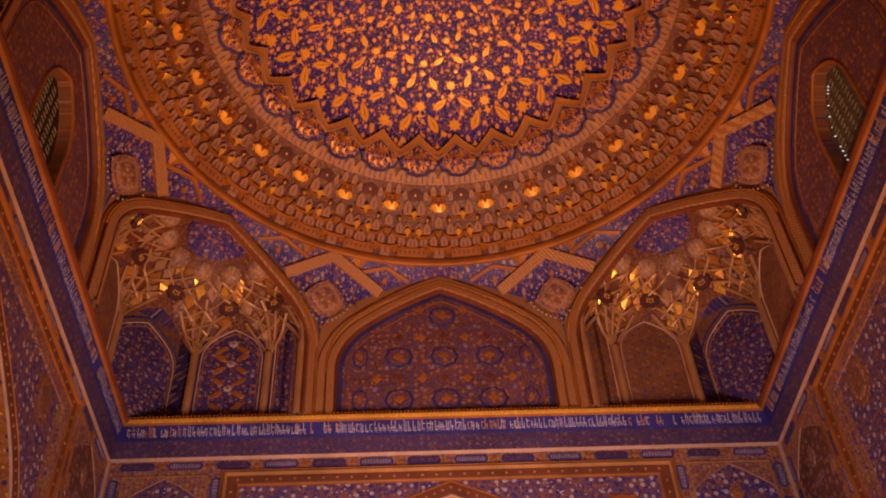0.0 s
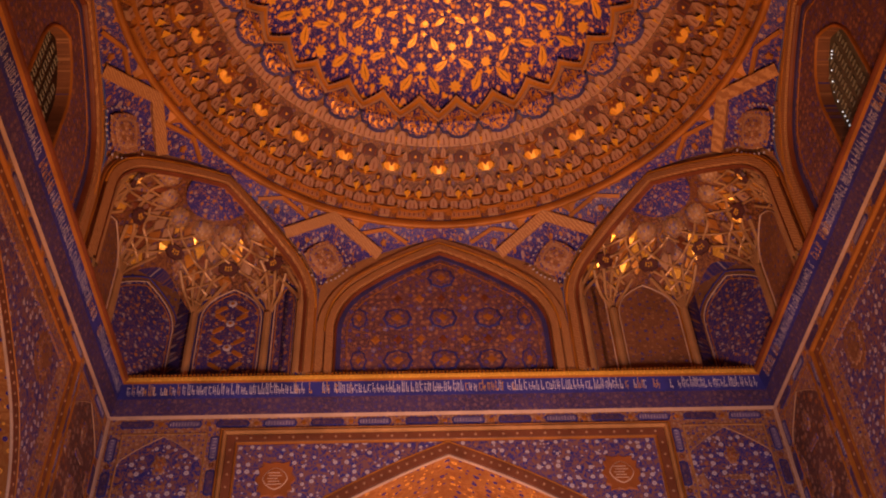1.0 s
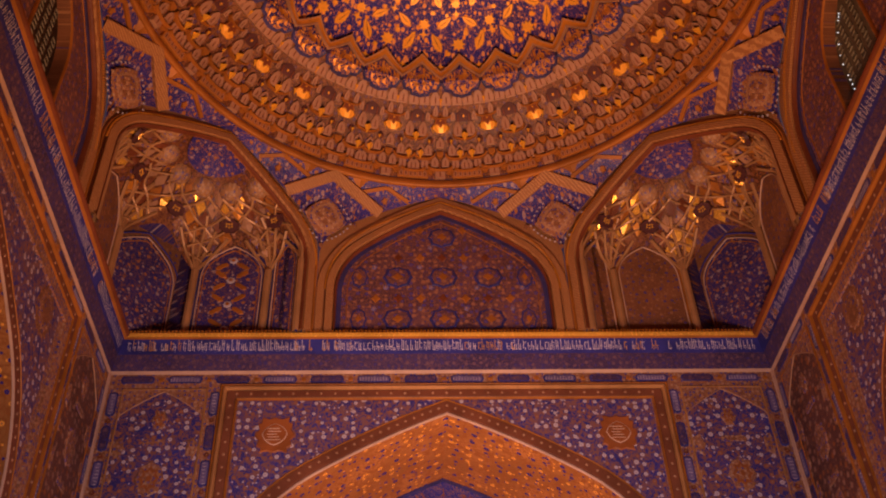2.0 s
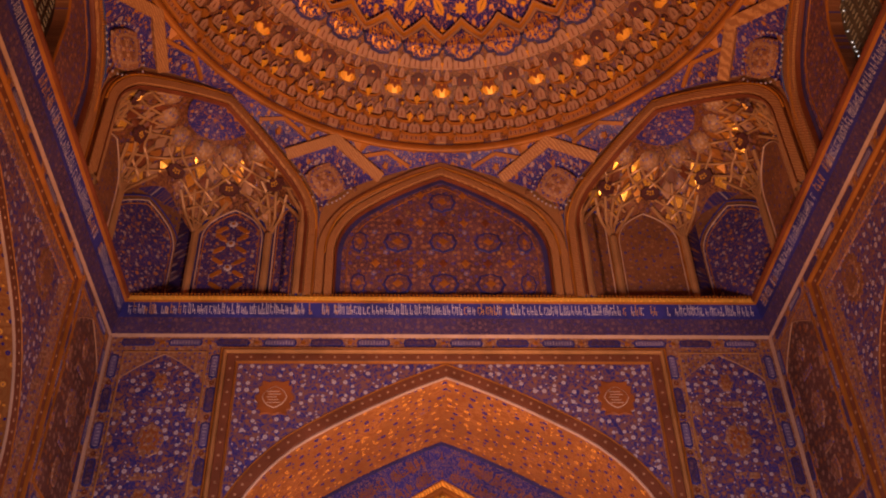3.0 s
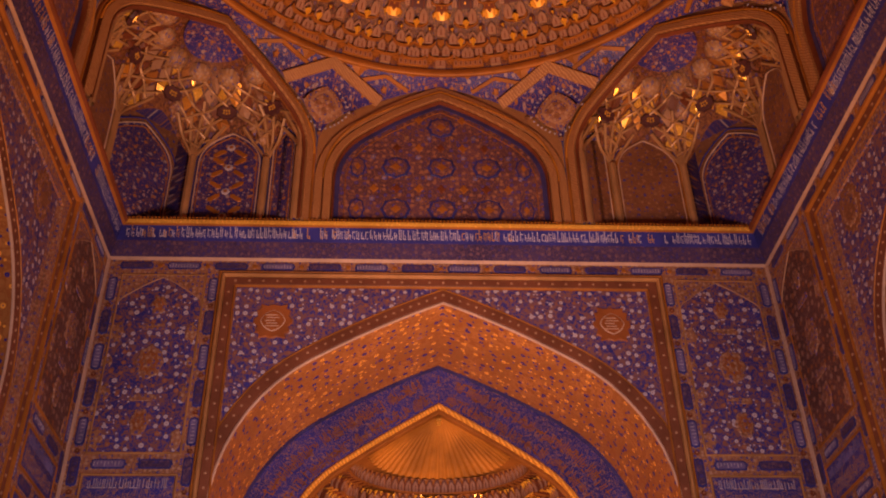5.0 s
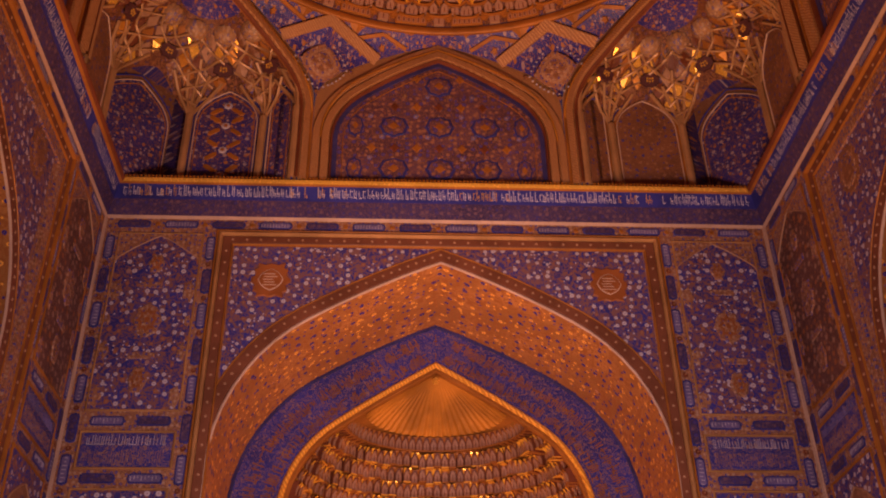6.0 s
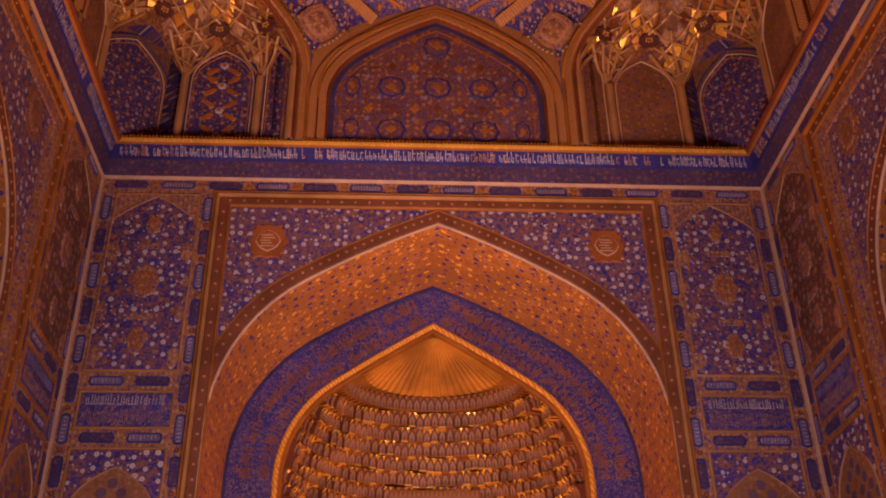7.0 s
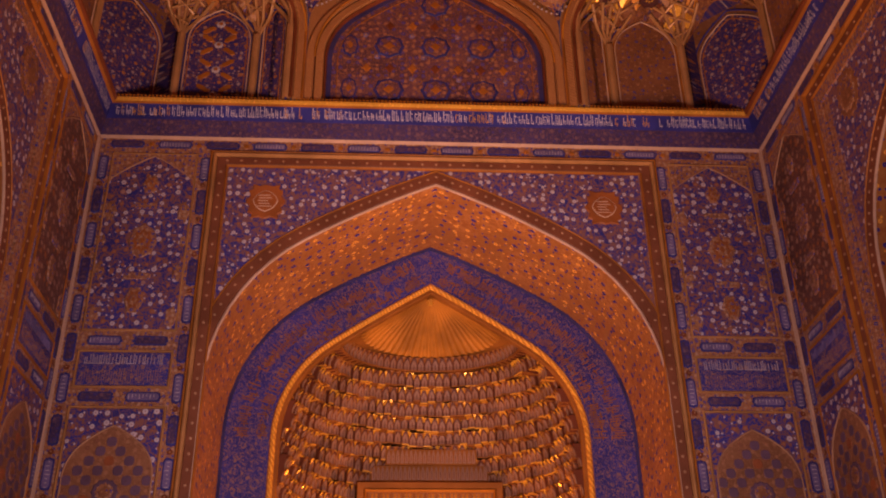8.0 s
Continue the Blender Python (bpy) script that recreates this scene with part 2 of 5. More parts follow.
def sweep(geo, path, section, mid=0, closed=False):
    """Carry a section of points (offset outwards from the path, y) along a path in the xz plane."""
    n = len(path)
    rows = []
    for k in range(n):
        p = Vector(path[k])
        a = Vector(path[(k - 1) % n] if closed or k else path[k])
        b = Vector(path[(k + 1) % n] if closed or k < n - 1 else path[k])
        d1, d2 = (p - a), (b - p)
        d1 = d1.normalized() if d1.length > 1e-9 else d2.normalized()
        d2 = d2.normalized() if d2.length > 1e-9 else d1
        nn = (Vector((-d1.y, d1.x)) + Vector((-d2.y, d2.x))).normalized()
        k2 = 1 / max(0.5, nn.dot(Vector((-d1.y, d1.x))))
        rows.append([(p.x + nn.x * o * k2, y, p.y + nn.y * o * k2) for o, y in section])
    if closed:
        rows.append(rows[0])
    geo.grid(rows, mid)


def band(o0, o1, y_front, y_back=0.0, c=0.012):
    """The section of a flat band with softened edges, from offset o0 to o1."""
    return [(o0, y_back), (o0, y_front + c), (o0 + c, y_front), (o1 - c, y_front), (o1, y_front + c), (o1, y_back)]


def bead(o0, o1, y_front, y_back=0.0, n=6):
    """The section of a rounded bead."""
    c, r = (o0 + o1) / 2, (o1 - o0) / 2
    return [(c - r * math.cos(math.pi * k / n), y_back + (y_front - y_back) * math.sin(math.pi * k / n)) for k in range(n + 1)]


def plate(geo, outline, y0, y1, mid=0, c=0.01):
    """A flat raised piece with a softened edge from an outline of (x, z) round its middle."""
    n = len(outline)
    cx, cz = sum(p[0] for p in outline) / n, sum(p[1] for p in outline) / n
    inner = []
    for x, z in outline:
        d = math.hypot(x - cx, z - cz) or 1
        s = max(0.0, 1 - c / d)
        inner.append((cx + (x - cx) * s, y0, cz + (z - cz) * s))
    v = [(x, y1, z) for x, z in outline] + inner + [(cx, y0, cz)]
    f = []
    for k in range(n):
        q = (k + 1) % n
        f += [(k, q, n + q, n + k), (n + k, n + q, 2 * n)]
    geo.add(v, f, mid)


def lobed(cx, cz, rx, rz, lobes, depth=0.12, n=None, turn=0.0):
    n = n or lobes * 6
    out = []
    for k in range(n):
        a = 2 * math.pi * k / n
        r = 1 - depth * abs(math.sin(a * lobes / 2 + turn)) ** 0.7
        out.append((cx + rx * r * math.cos(a), cz + rz * r * math.sin(a)))
    return out


def cartouche(cx, cz, w, h):
    """A long tile with notched, lobed ends; w is its long or short side along x."""
    out = []
    along = w > h
    L, S = (w, h) if along else (h, w)
    pts = [(-L / 2, 0), (-L / 2 + S * 0.16, S * 0.22), (-L / 2 + S * 0.1, S * 0.34), (-L / 2 + S * 0.36, S / 2)]
    top = pts + [(-x, y) for x, y in pts[::-1]]
    ring = top + [(x, -y) for x, y in top[::-1][1:-1]]
    for x, y in ring:
        out.append((cx + x, cz + y) if along else (cx + y, cz + x))
    return out


def empty(name, label, category, m=None, kind="", group=""):
    ob = new(name)
    if m is not None:
        ob.matrix_basis = m
    return tagged(ob, label, category, group, kind)


def side(k):
    """From a wall's own axes (x along, y into the wall, z up) to the hall, for side k of four."""
    return MID @ pose(0, 0, 0, 0, 0, 90 * k) @ Matrix.Translation((0, HALF, 0))


def face8(k, apothem):
    return MID @ pose(0, 0, 0, 0, 0, 45 * k) @ Matrix.Translation((0, apothem, 0))


# ---- floor and the entrance passage behind the camera ----
g = Geo()
g.add([(-9, -4, 0), (9, -4, 0), (9, 17.6, 0), (-9, 17.6, 0), (-9, -4, -0.2), (9, -4, -0.2), (9, 17.6, -0.2), (-9, 17.6, -0.2)],
      [(0, 1, 2, 3), (7, 6, 5, 4), (0, 4, 5, 1), (1, 5, 6, 2), (2, 6, 7, 3), (3, 7, 4, 0)])
tagged(g.ob("floor", "floor"), "worn stone floor of the domed hall", "floor", kind="structure")

# ---- the four lower walls, each with one deep arched bay ----
Z_CORN = 11.14                    # underside of the cornice
DEEP_BAY = 2.05                   # depth of the bay's soffit
BIG = dict(a=3.36, zs=6.90, za=10.33, ma=0.41)
INN = dict(a=2.48, zs=6.80, za=9.47, phi=54.7, ma=0.587)
NAMES = ["wall_north", "wall_west", "wall_south", "wall_east"]


def wall_block(k):
    w = empty(NAMES[k], "tall painted wall with gilded frames round an arched bay", "wall", side(k), "structure")
    BIG = dict(a=3.36, zs=6.90, za=10.33, ma=0.41) if k % 2 == 0 else dict(a=2.69, zs=7.30, za=9.92)
    path = legs(arch(**BIG), 0.0)
    # masonry round the opening: front, back, reveal
    g = Geo()
    for y, flip in ((0.0, False), (DEEP_BAY - 0.01, True)):
        for s in (-1, 1):
            q = [(s * HALF, y, 0), (s * BIG["a"], y, 0), (s * BIG["a"], y, BIG["zs"]), (s * BIG["a"], y, Z_CORN), (s * HALF, y, Z_CORN)]
            g.add(q, [(0, 1, 2, 3, 4) if (s > 0) == flip else (4, 3, 2, 1, 0)], 0)
        a = arch(**BIG)
        g.grid([[(x, y, z) for x, z in a], [(x, y, Z_CORN) for x, z in a]], 0, flip)
    for s in (-1, 1):
        g.add([(s * HALF, 0, 0), (s * HALF, 0, Z_CORN), (s * HALF, DEEP_BAY, Z_CORN), (s * HALF, DEEP_BAY, 0)], [(0, 1, 2, 3)])
    g.ob("masonry", "border", w)
    g = Geo()
    sweep(g, path, [(0, -0.0), (0, 0.5), (0, 1.0), (0, 1.5), (0, DEEP_BAY)])
    g.ob("soffit", "soffit", w)
    # edge line and studded band round the bay's arch
    g = Geo()
    sweep(g, path, bead(-0.01, 0.035, -0.03))
    g.ob("edge_bead", "line", w)
    g = Geo()
    sweep(g, path, band(0.04, 0.235, -0.02))
    g.ob("arch_band", "rust_band", w)
    g = Geo()
    sweep(g, path, bead(0.235, 0.262, -0.03))
    g.ob("arch_band_edge", "deep", w)
    # flowered spandrel inside the gilded frame
    fx, fz = (3.34, 10.60) if k % 2 == 0 else (3.12, 10.40)
    out = [p for p in arch(BIG["a"] + 0.25, BIG["zs"], BIG["za"] + 0.28, n=16) if abs(p[0]) < fx]
    g = Geo()
    g.grid([[(x, -0.008, z) for x, z in out], [(x, -0.008, fz) for x, z in out]])
    g.ob("spandrel", "spandrel", w)
    # the frame: two gilded beads with a studded red band between
    u = [(-3.60, 0.0), (-3.60, 10.88), (3.60, 10.88), (3.60, 0.0)]
    # side walls' outer bead is darker ochre, their weaker light put into the colour
    for o0, o1, mat, y, nm in ((-0.27, -0.235, "deep", -0.05, "inner_bead"), (-0.235, -0.09, "red", -0.035, "studded_band"),
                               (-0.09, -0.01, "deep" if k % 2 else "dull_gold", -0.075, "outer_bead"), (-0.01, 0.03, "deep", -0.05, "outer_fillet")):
        g = Geo()
        sweep(g, u, band(o0, o1, y) if mat == "red" else bead(o0, o1, y))
        g.ob(nm, "rust_band" if mat == "red" else mat, w)
    if k % 2:
        g = Geo()
        sweep(g, u, band(-0.49, -0.27, -0.03))
        g.ob("inner_patterned_band", "border", w)
    # studs of the frame and of the arch band
    g = Geo()
    r = 0.026
    for i in range(26):
        for s in (-1, 1):
            plate(g, lobed(s * 3.437, 5.0 + i * 0.22, r, r, 5, 0.2, 10), -0.045, -0.034, 0, 0.008)
    for i in range(31):
        plate(g, lobed(-3.35 + i * 0.2235, 10.717, r, r, 5, 0.2, 10), -0.045, -0.034, 0, 0.008)
    a2 = arch(BIG["a"] + 0.14, BIG["zs"], BIG["za"] + 0.155, n=16)
    for x, z in a2:
        plate(g, lobed(x, z, r, r, 5, 0.2, 10), -0.03, -0.019, 0, 0.008)
    tagged(g.ob("studs", "pale", w), kind="stuff")
    # side panels on both flanks
    for s in (-1, 1):
        cx = s * 4.50
        # upper flowered field
        g = Geo()
        g.box(cx - 0.66, cx + 0.66, -0.012, 0.0, 7.74, 10.82, 0, 0.004)
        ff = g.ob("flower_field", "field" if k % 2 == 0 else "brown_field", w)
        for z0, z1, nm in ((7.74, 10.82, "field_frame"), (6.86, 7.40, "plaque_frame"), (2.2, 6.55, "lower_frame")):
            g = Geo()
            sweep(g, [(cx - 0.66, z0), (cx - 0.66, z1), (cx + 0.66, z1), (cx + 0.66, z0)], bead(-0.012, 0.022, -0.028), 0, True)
            # darker copy of the frame's gold on the dimmer side walls
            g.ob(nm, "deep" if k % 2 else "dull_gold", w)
        # the cusped head of the field, and its medallions
        g = Geo()
        h = arch(0.66, 10.25, 10.78, 50, 0.5, 5)
        g.grid([[(cx + x, -0.018, z) for x, z in h], [(cx + x, -0.018, 10.81) for x, z in h]])
        g.ob("field_head", "border", ff)
        g = Geo()
        sweep(g, [(cx + x, z) for x, z in h], bead(-0.012, 0.012, -0.03))
        g.ob("head_line", "pale", ff)
        for z, rx, rz, lb in ((9.22, 0.23, 0.32, 8), (10.25, 0.13, 0.19, 6), (8.22, 0.15, 0.24, 6)):
            g = Geo()
            plate(g, lobed(cx, z, rx, rz, lb, 0.14), -0.030, -0.012, 0, 0.02)
            plate(g, lobed(cx, z, rx * 0.72, rz * 0.72, lb, 0.3), -0.034, -0.030, 1, 0.02)
            plate(g, lobed(cx, z, rx * 0.5, rz * 0.5, 8, 0.35), -0.039, -0.034, 0, 0.02)
            plate(g, lobed(cx, z, rx * 0.2, rz * 0.2, 5, 0.2), -0.044, -0.038, 1, 0.01)
            g.ob("medallion", ["border", "rust_red" if k % 2 == 0 else "rust"], ff)
        for z in (9.85, 8.62):
            g = Geo()
            plate(g, cartouche(cx, z, 0.42, 0.11), -0.026, -0.012, 0, 0.02)
            g.ob("small_cartouche", "border", ff)
        for z, q in ((9.75, 0.22), (9.22, 0.12), (8.7, 0.18), (7.95, 0.2)):
            for e in (-1, 1):
                g = Geo()
                plate(g, lobed(cx + e * (0.66 - q * 0.45), z, q * 0.5, q, 5, 0.25), -0.024, -0.012, 0, 0.02)
                g.ob("half_medallion", "border", ff)
        # plaque with a line of bars for its writing
        g = Geo()
        g.box(cx - 0.64, cx + 0.64, -0.014, 0.0, 6.88, 7.38, 0, 0.004)
        pq = g.ob("plaque", "script", w)
        g = Geo()
        rnd = random.Random(40 + k * 2 + s)
        x = cx - 0.56
        while x < cx + 0.55:
            hh = rnd.choice((0.10, 0.13, 0.15))
            g.box(x, x + 0.010, -0.022, -0.013, 7.20, 7.20 + hh, 0, 0.003)
            if rnd.random() < 0.5:
                g.box(x, x + 0.05, -0.021, -0.013, 7.20, 7.214, 0, 0.003)
            x += rnd.choice((0.028, 0.036, 0.05))
        x = cx - 0.56
        while x < cx + 0.55:
            g.box(x, x + 0.008, -0.018, -0.013, 6.93, 7.14 - rnd.random() * 0.05, 1, 0.002)
            x += 0.034
        # writing in darker lilac on the side walls, dimmed through its paint
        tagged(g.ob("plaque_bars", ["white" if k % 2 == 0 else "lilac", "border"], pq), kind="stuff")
        # lower panel with a blind arch and its net of squares
        g = Geo()
        g.box(cx - 0.64, cx + 0.64, -0.012, 0.0, 2.2, 6.53, 0, 0.004)
        g.ob("lower_field", "field", w)
        h = arch(0.60, 5.55, 6.28, 50, 0.45, 6)
        g = Geo()
        g.grid([[(cx + x, -0.018, 2.25) for x, z in h], [(cx + x, -0.018, z) for x, z in h]], 0, True)
        ba = g.ob("blind_arch", "checker", w)
        g = Geo()
        sweep(g, legs([(cx + x, z) for x, z in h], 2.25), bead(-0.015, 0.015, -0.034))
        g.ob("blind_arch_line", "pale", ba)
        for i in range(9):
            for j in range(13):
                x, z = cx - 0.54 + i * 0.135, 4.70 + j * 0.135
                lim = max([b for a, b in h if abs(a) >= abs(x - cx)] or [0])
                if (i + j) % 2 == 0 and z < lim - 0.07 and math.hypot(x - cx, z - 5.35) > 0.22:
                    g = Geo()
                    q = 0.074
                    plate(g, [(x - q, z), (x - q * 0.78, z + q * 0.78), (x, z + q), (x + q * 0.78, z + q * 0.78), (x + q, z), (x + q * 0.78, z - q * 0.78), (x, z - q), (x - q * 0.78, z - q * 0.78)], -0.024, -0.017, 0, 0.008)
                    g.ob("net_tile", "net_rust" if (i * 5 + j * 3) % 11 == 0 else "net_blue", ba)
        g = Geo()
        plate(g, lobed(cx, 5.35, 0.19, 0.19, 12, 0.10), -0.030, -0.017, 2, 0.02)
        plate(g, lobed(cx, 5.35, 0.13, 0.13, 12, 0.15), -0.036, -0.030, 0, 0.02)
        plate(g, lobed(cx, 5.35, 0.095, 0.095, 8, 0.2), -0.040, -0.036, 1, 0.02)
        g.ob("rosette", ["border", "rust", "net_blue"], ba)
        # long tiles along the borders
        i = 0
        for x, z0, z1 in ((cx - 0.80, 4.2, 10.8), (cx + 0.80, 4.2, 10.8)):
            z, i = z1, int(x * 7)
            while z > z0:
                g = Geo()
                plate(g, cartouche(x, z - 0.24, 0.15, 0.48), -0.012, 0.0, 0, 0.012)
                plate(g, cartouche(x, z - 0.24, 0.105, 0.41), -0.016, -0.011, 2, 0.012)
                if i % 2:
                    rnd = random.Random(i + k)
                    for q in range(7):
                        zz = z - 0.43 + q * 0.058
                        g.box(x - 0.035 + rnd.random() * 0.03, x + 0.01 + rnd.random() * 0.03, -0.022, -0.015, zz, zz + 0.011, 1, 0.003)
                g.ob("border_tile", ["tile_blue", "white", "dusk" if i % 2 == 0 else "lilac"], w)
                g = Geo()
                plate(g, lobed(x, z - 0.55, 0.05, 0.05, 8, 0.25), -0.014, 0.0, 0, 0.012)
                plate(g, lobed(x, z - 0.55, 0.014, 0.014, 4, 0.2, 8), -0.02, -0.013, 1, 0.004)
                g.ob("border_star", ["red", "pale"], w)
                z -= 0.62
                i += 1
        for z in (7.57, 6.71):
            for e, mt in ((-0.33, "white" if z > 7 else "navy"), (0.33, "navy" if z > 7 else "white")):
                g = Geo()
                plate(g, cartouche(cx + e, z, 0.52, 0.15), -0.012, 0.0, 0, 0.012)
                plate(g, cartouche(cx + e, z, 0.46, 0.105), -0.016, -0.011, 2, 0.012)
                for q in range(8):
                    if mt == "white":
                        g.box(cx + e - 0.2 + q * 0.05, cx + e - 0.189 + q * 0.05, -0.022, -0.015, z - 0.035 + 0.02 * (q % 3), z + 0.03, 1, 0.003)
                g.ob("border_tile", ["tile_blue", "white", "lilac" if mt == "white" else "dusk"], w)
        g = Geo()
        sweep(g, [(s * 5.42, 0.0), (s * 5.42, Z_CORN)], bead(-0.012, 0.012, -0.025))
        g.ob("corner_line", "line", w)
    # the row of long tiles under the cornice
    x, i = -5.25, 0
    while x < 5.0:
        L = 0.56
        g = Geo()
        plate(g, cartouche(x + L / 2, 11.015, L, 0.135), -0.012, 0.0, 0, 0.012)
        plate(g, cartouche(x + L / 2, 11.015, L - 0.06, 0.095), -0.016, -0.011, 2, 0.012)
        if i % 2:
            rnd = random.Random(i + 50 * k)
            for q in range(10):
                g.box(x + 0.05 + q * 0.047, x + 0.060 + q * 0.047, -0.022, -0.015, 10.975, 11.02 + rnd.random() * 0.04, 1, 0.003)
        g.ob("border_tile", ["tile_blue", "white", "dusk" if i % 2 == 0 else "lilac"], w)
        g = Geo()
        plate(g, lobed(x + L + 0.10, 11.015, 0.05, 0.05, 8, 0.25), -0.014, 0.0, 0, 0.012)
        g.ob("border_star", "deep", w)
        x += 0.76
        i += 1
    # lobed medallions in the spandrel
    for s in (-1, 1):
        g = Geo()
        mx, mz = s * (2.69 if k % 2 == 0 else 2.42), 9.97 if k % 2 == 0 else 10.02
        if k % 2 == 0:
            o = [(mx + a * 0.31, mz + b * 0.32) for a, b in ((-0.98, -0.1), (-0.80, -0.30), (-0.88, -0.62), (-0.66, -0.74), (-0.70, -1.0), (-0.3, -0.9), (0, -1.0), (0.3, -0.9), (0.70, -1.0), (0.66, -0.74), (0.88, -0.62), (0.80, -0.30), (0.98, -0.1),
                                                            (0.98, 0.1), (0.80, 0.30), (0.88, 0.62), (0.66, 0.74), (0.70, 1.0), (0.3, 0.9), (0, 1.0), (-0.3, 0.9), (-0.70, 1.0), (-0.66, 0.74), (-0.88, 0.62), (-0.80, 0.30), (-0.98, 0.1))]
            plate(g, o, -0.03, -0.008, 0, 0.02)
            plate(g, lobed(mx, mz, 0.20, 0.20, 4, 0.10, 24), -0.038, -0.030, 1, 0.02)
            plate(g, lobed(mx, mz, 0.182, 0.182, 4, 0.10, 24), -0.042, -0.038, 0, 0.02)
            for q in range(5):
                zz = mz - 0.11 + q * 0.05
                g.box(mx - 0.12 + 0.02 * (q % 2), mx + 0.10 - 0.03 * (q % 3), -0.048, -0.041, zz, zz + 0.016, 1, 0.003)
        else:
            for q, (r, md) in enumerate(((0.34, 0), (0.26, 2), (0.20, 0))):
                plate(g, lobed(mx, mz, r, r * 1.15, 16 - 4 * q, 0.12), -0.02 - 0.008 * q, -0.008 - 0.008 * q, md, 0.03)
        g.ob("spandrel_medallion", ["rust_red", "line", "gold"] if k % 2 == 0 else ["rust", "line", "border"], w)
    # inner arch of the bay: script band, rope, back
    y = DEEP_BAY
    inn = arch(**INN)
    o = arch(BIG["a"] + 0.02, BIG["zs"], BIG["za"] + 0.02)
    g = Geo()
    g.grid([[(p[0], y, p[1]) for p in legs(inn, 0)], [(p[0], y, p[1]) for p in legs(o, 0)]])
    g.ob("script_band", "script", w)
    g = Geo()
    path_i = legs(inn, 0)
    sweep(g, legs(arch(**BIG), 0), band(-0.05, 0.01, y - 0.03, y))
    g.ob("script_outer_edge", "navy", w)
    g = Geo()
    rnd = random.Random(7 + k)
    ip = arch(**INN, n=60)
    for q in range(1, len(ip) - 1):
        (xa, za), (xb, zb) = ip[q - 1], ip[q + 1]
        t = Vector((xb - xa, zb - za)).normalized()
        nn = Vector((-t.y, t.x))
        for o0, o1 in ((0.15, 0.40), (0.46, 0.72)):
            if rnd.random() < 0.75:
                a0 = o0 + rnd.random() * 0.08
                a1 = o1 - rnd.random() * 0.12
                p = Vector(ip[q])
                c = [p + nn * a0 - t * 0.008, p + nn * a1 - t * 0.008, p + nn * a1 + t * 0.008, p + nn * a0 + t * 0.008]
                plate(g, [(v.x, v.y) for v in c], y - 0.012, y, 0, 0.002)
            if rnd.random() < 0.55:
                p = Vector(ip[q]) + nn * (o0 + rnd.random() * 0.2)
                c = [p - t * 0.04, p - t * 0.04 + nn * 0.014, p + t * 0.04 + nn * 0.014, p + t * 0.04]
                plate(g, [(v.x, v.y) for v in c], y - 0.012, y, 0, 0.002)
    tagged(g.ob("script_bars", "deep", w), kind="stuff")
    g = Geo()
    sweep(g, path_i, bead(0.015, 0.115, y - 0.07, y))
    g.ob("rope_moulding", "rope2", w)
    g = Geo()
    sweep(g, path_i, [(0.02, y - 0.01), (-0.03, y - 0.01), (-0.05, y + 0.02), (-0.05, y + 0.10)])
    g.ob("inner_edge", "deep", w)
    return w


WALLS = [wall_block(k) for k in range(4)]
for w in WALLS:
    g = Geo()
    g.box(HALF + 0.004, HALF + DEEP_BAY - 0.02, 0.004, DEEP_BAY - 0.02, 0.0, Z_CORN)
    g.ob("corner_pier", "plaster", w)


# ---- cornice: leaning script band with a gilded lip ----
Z_TOP = 11.79
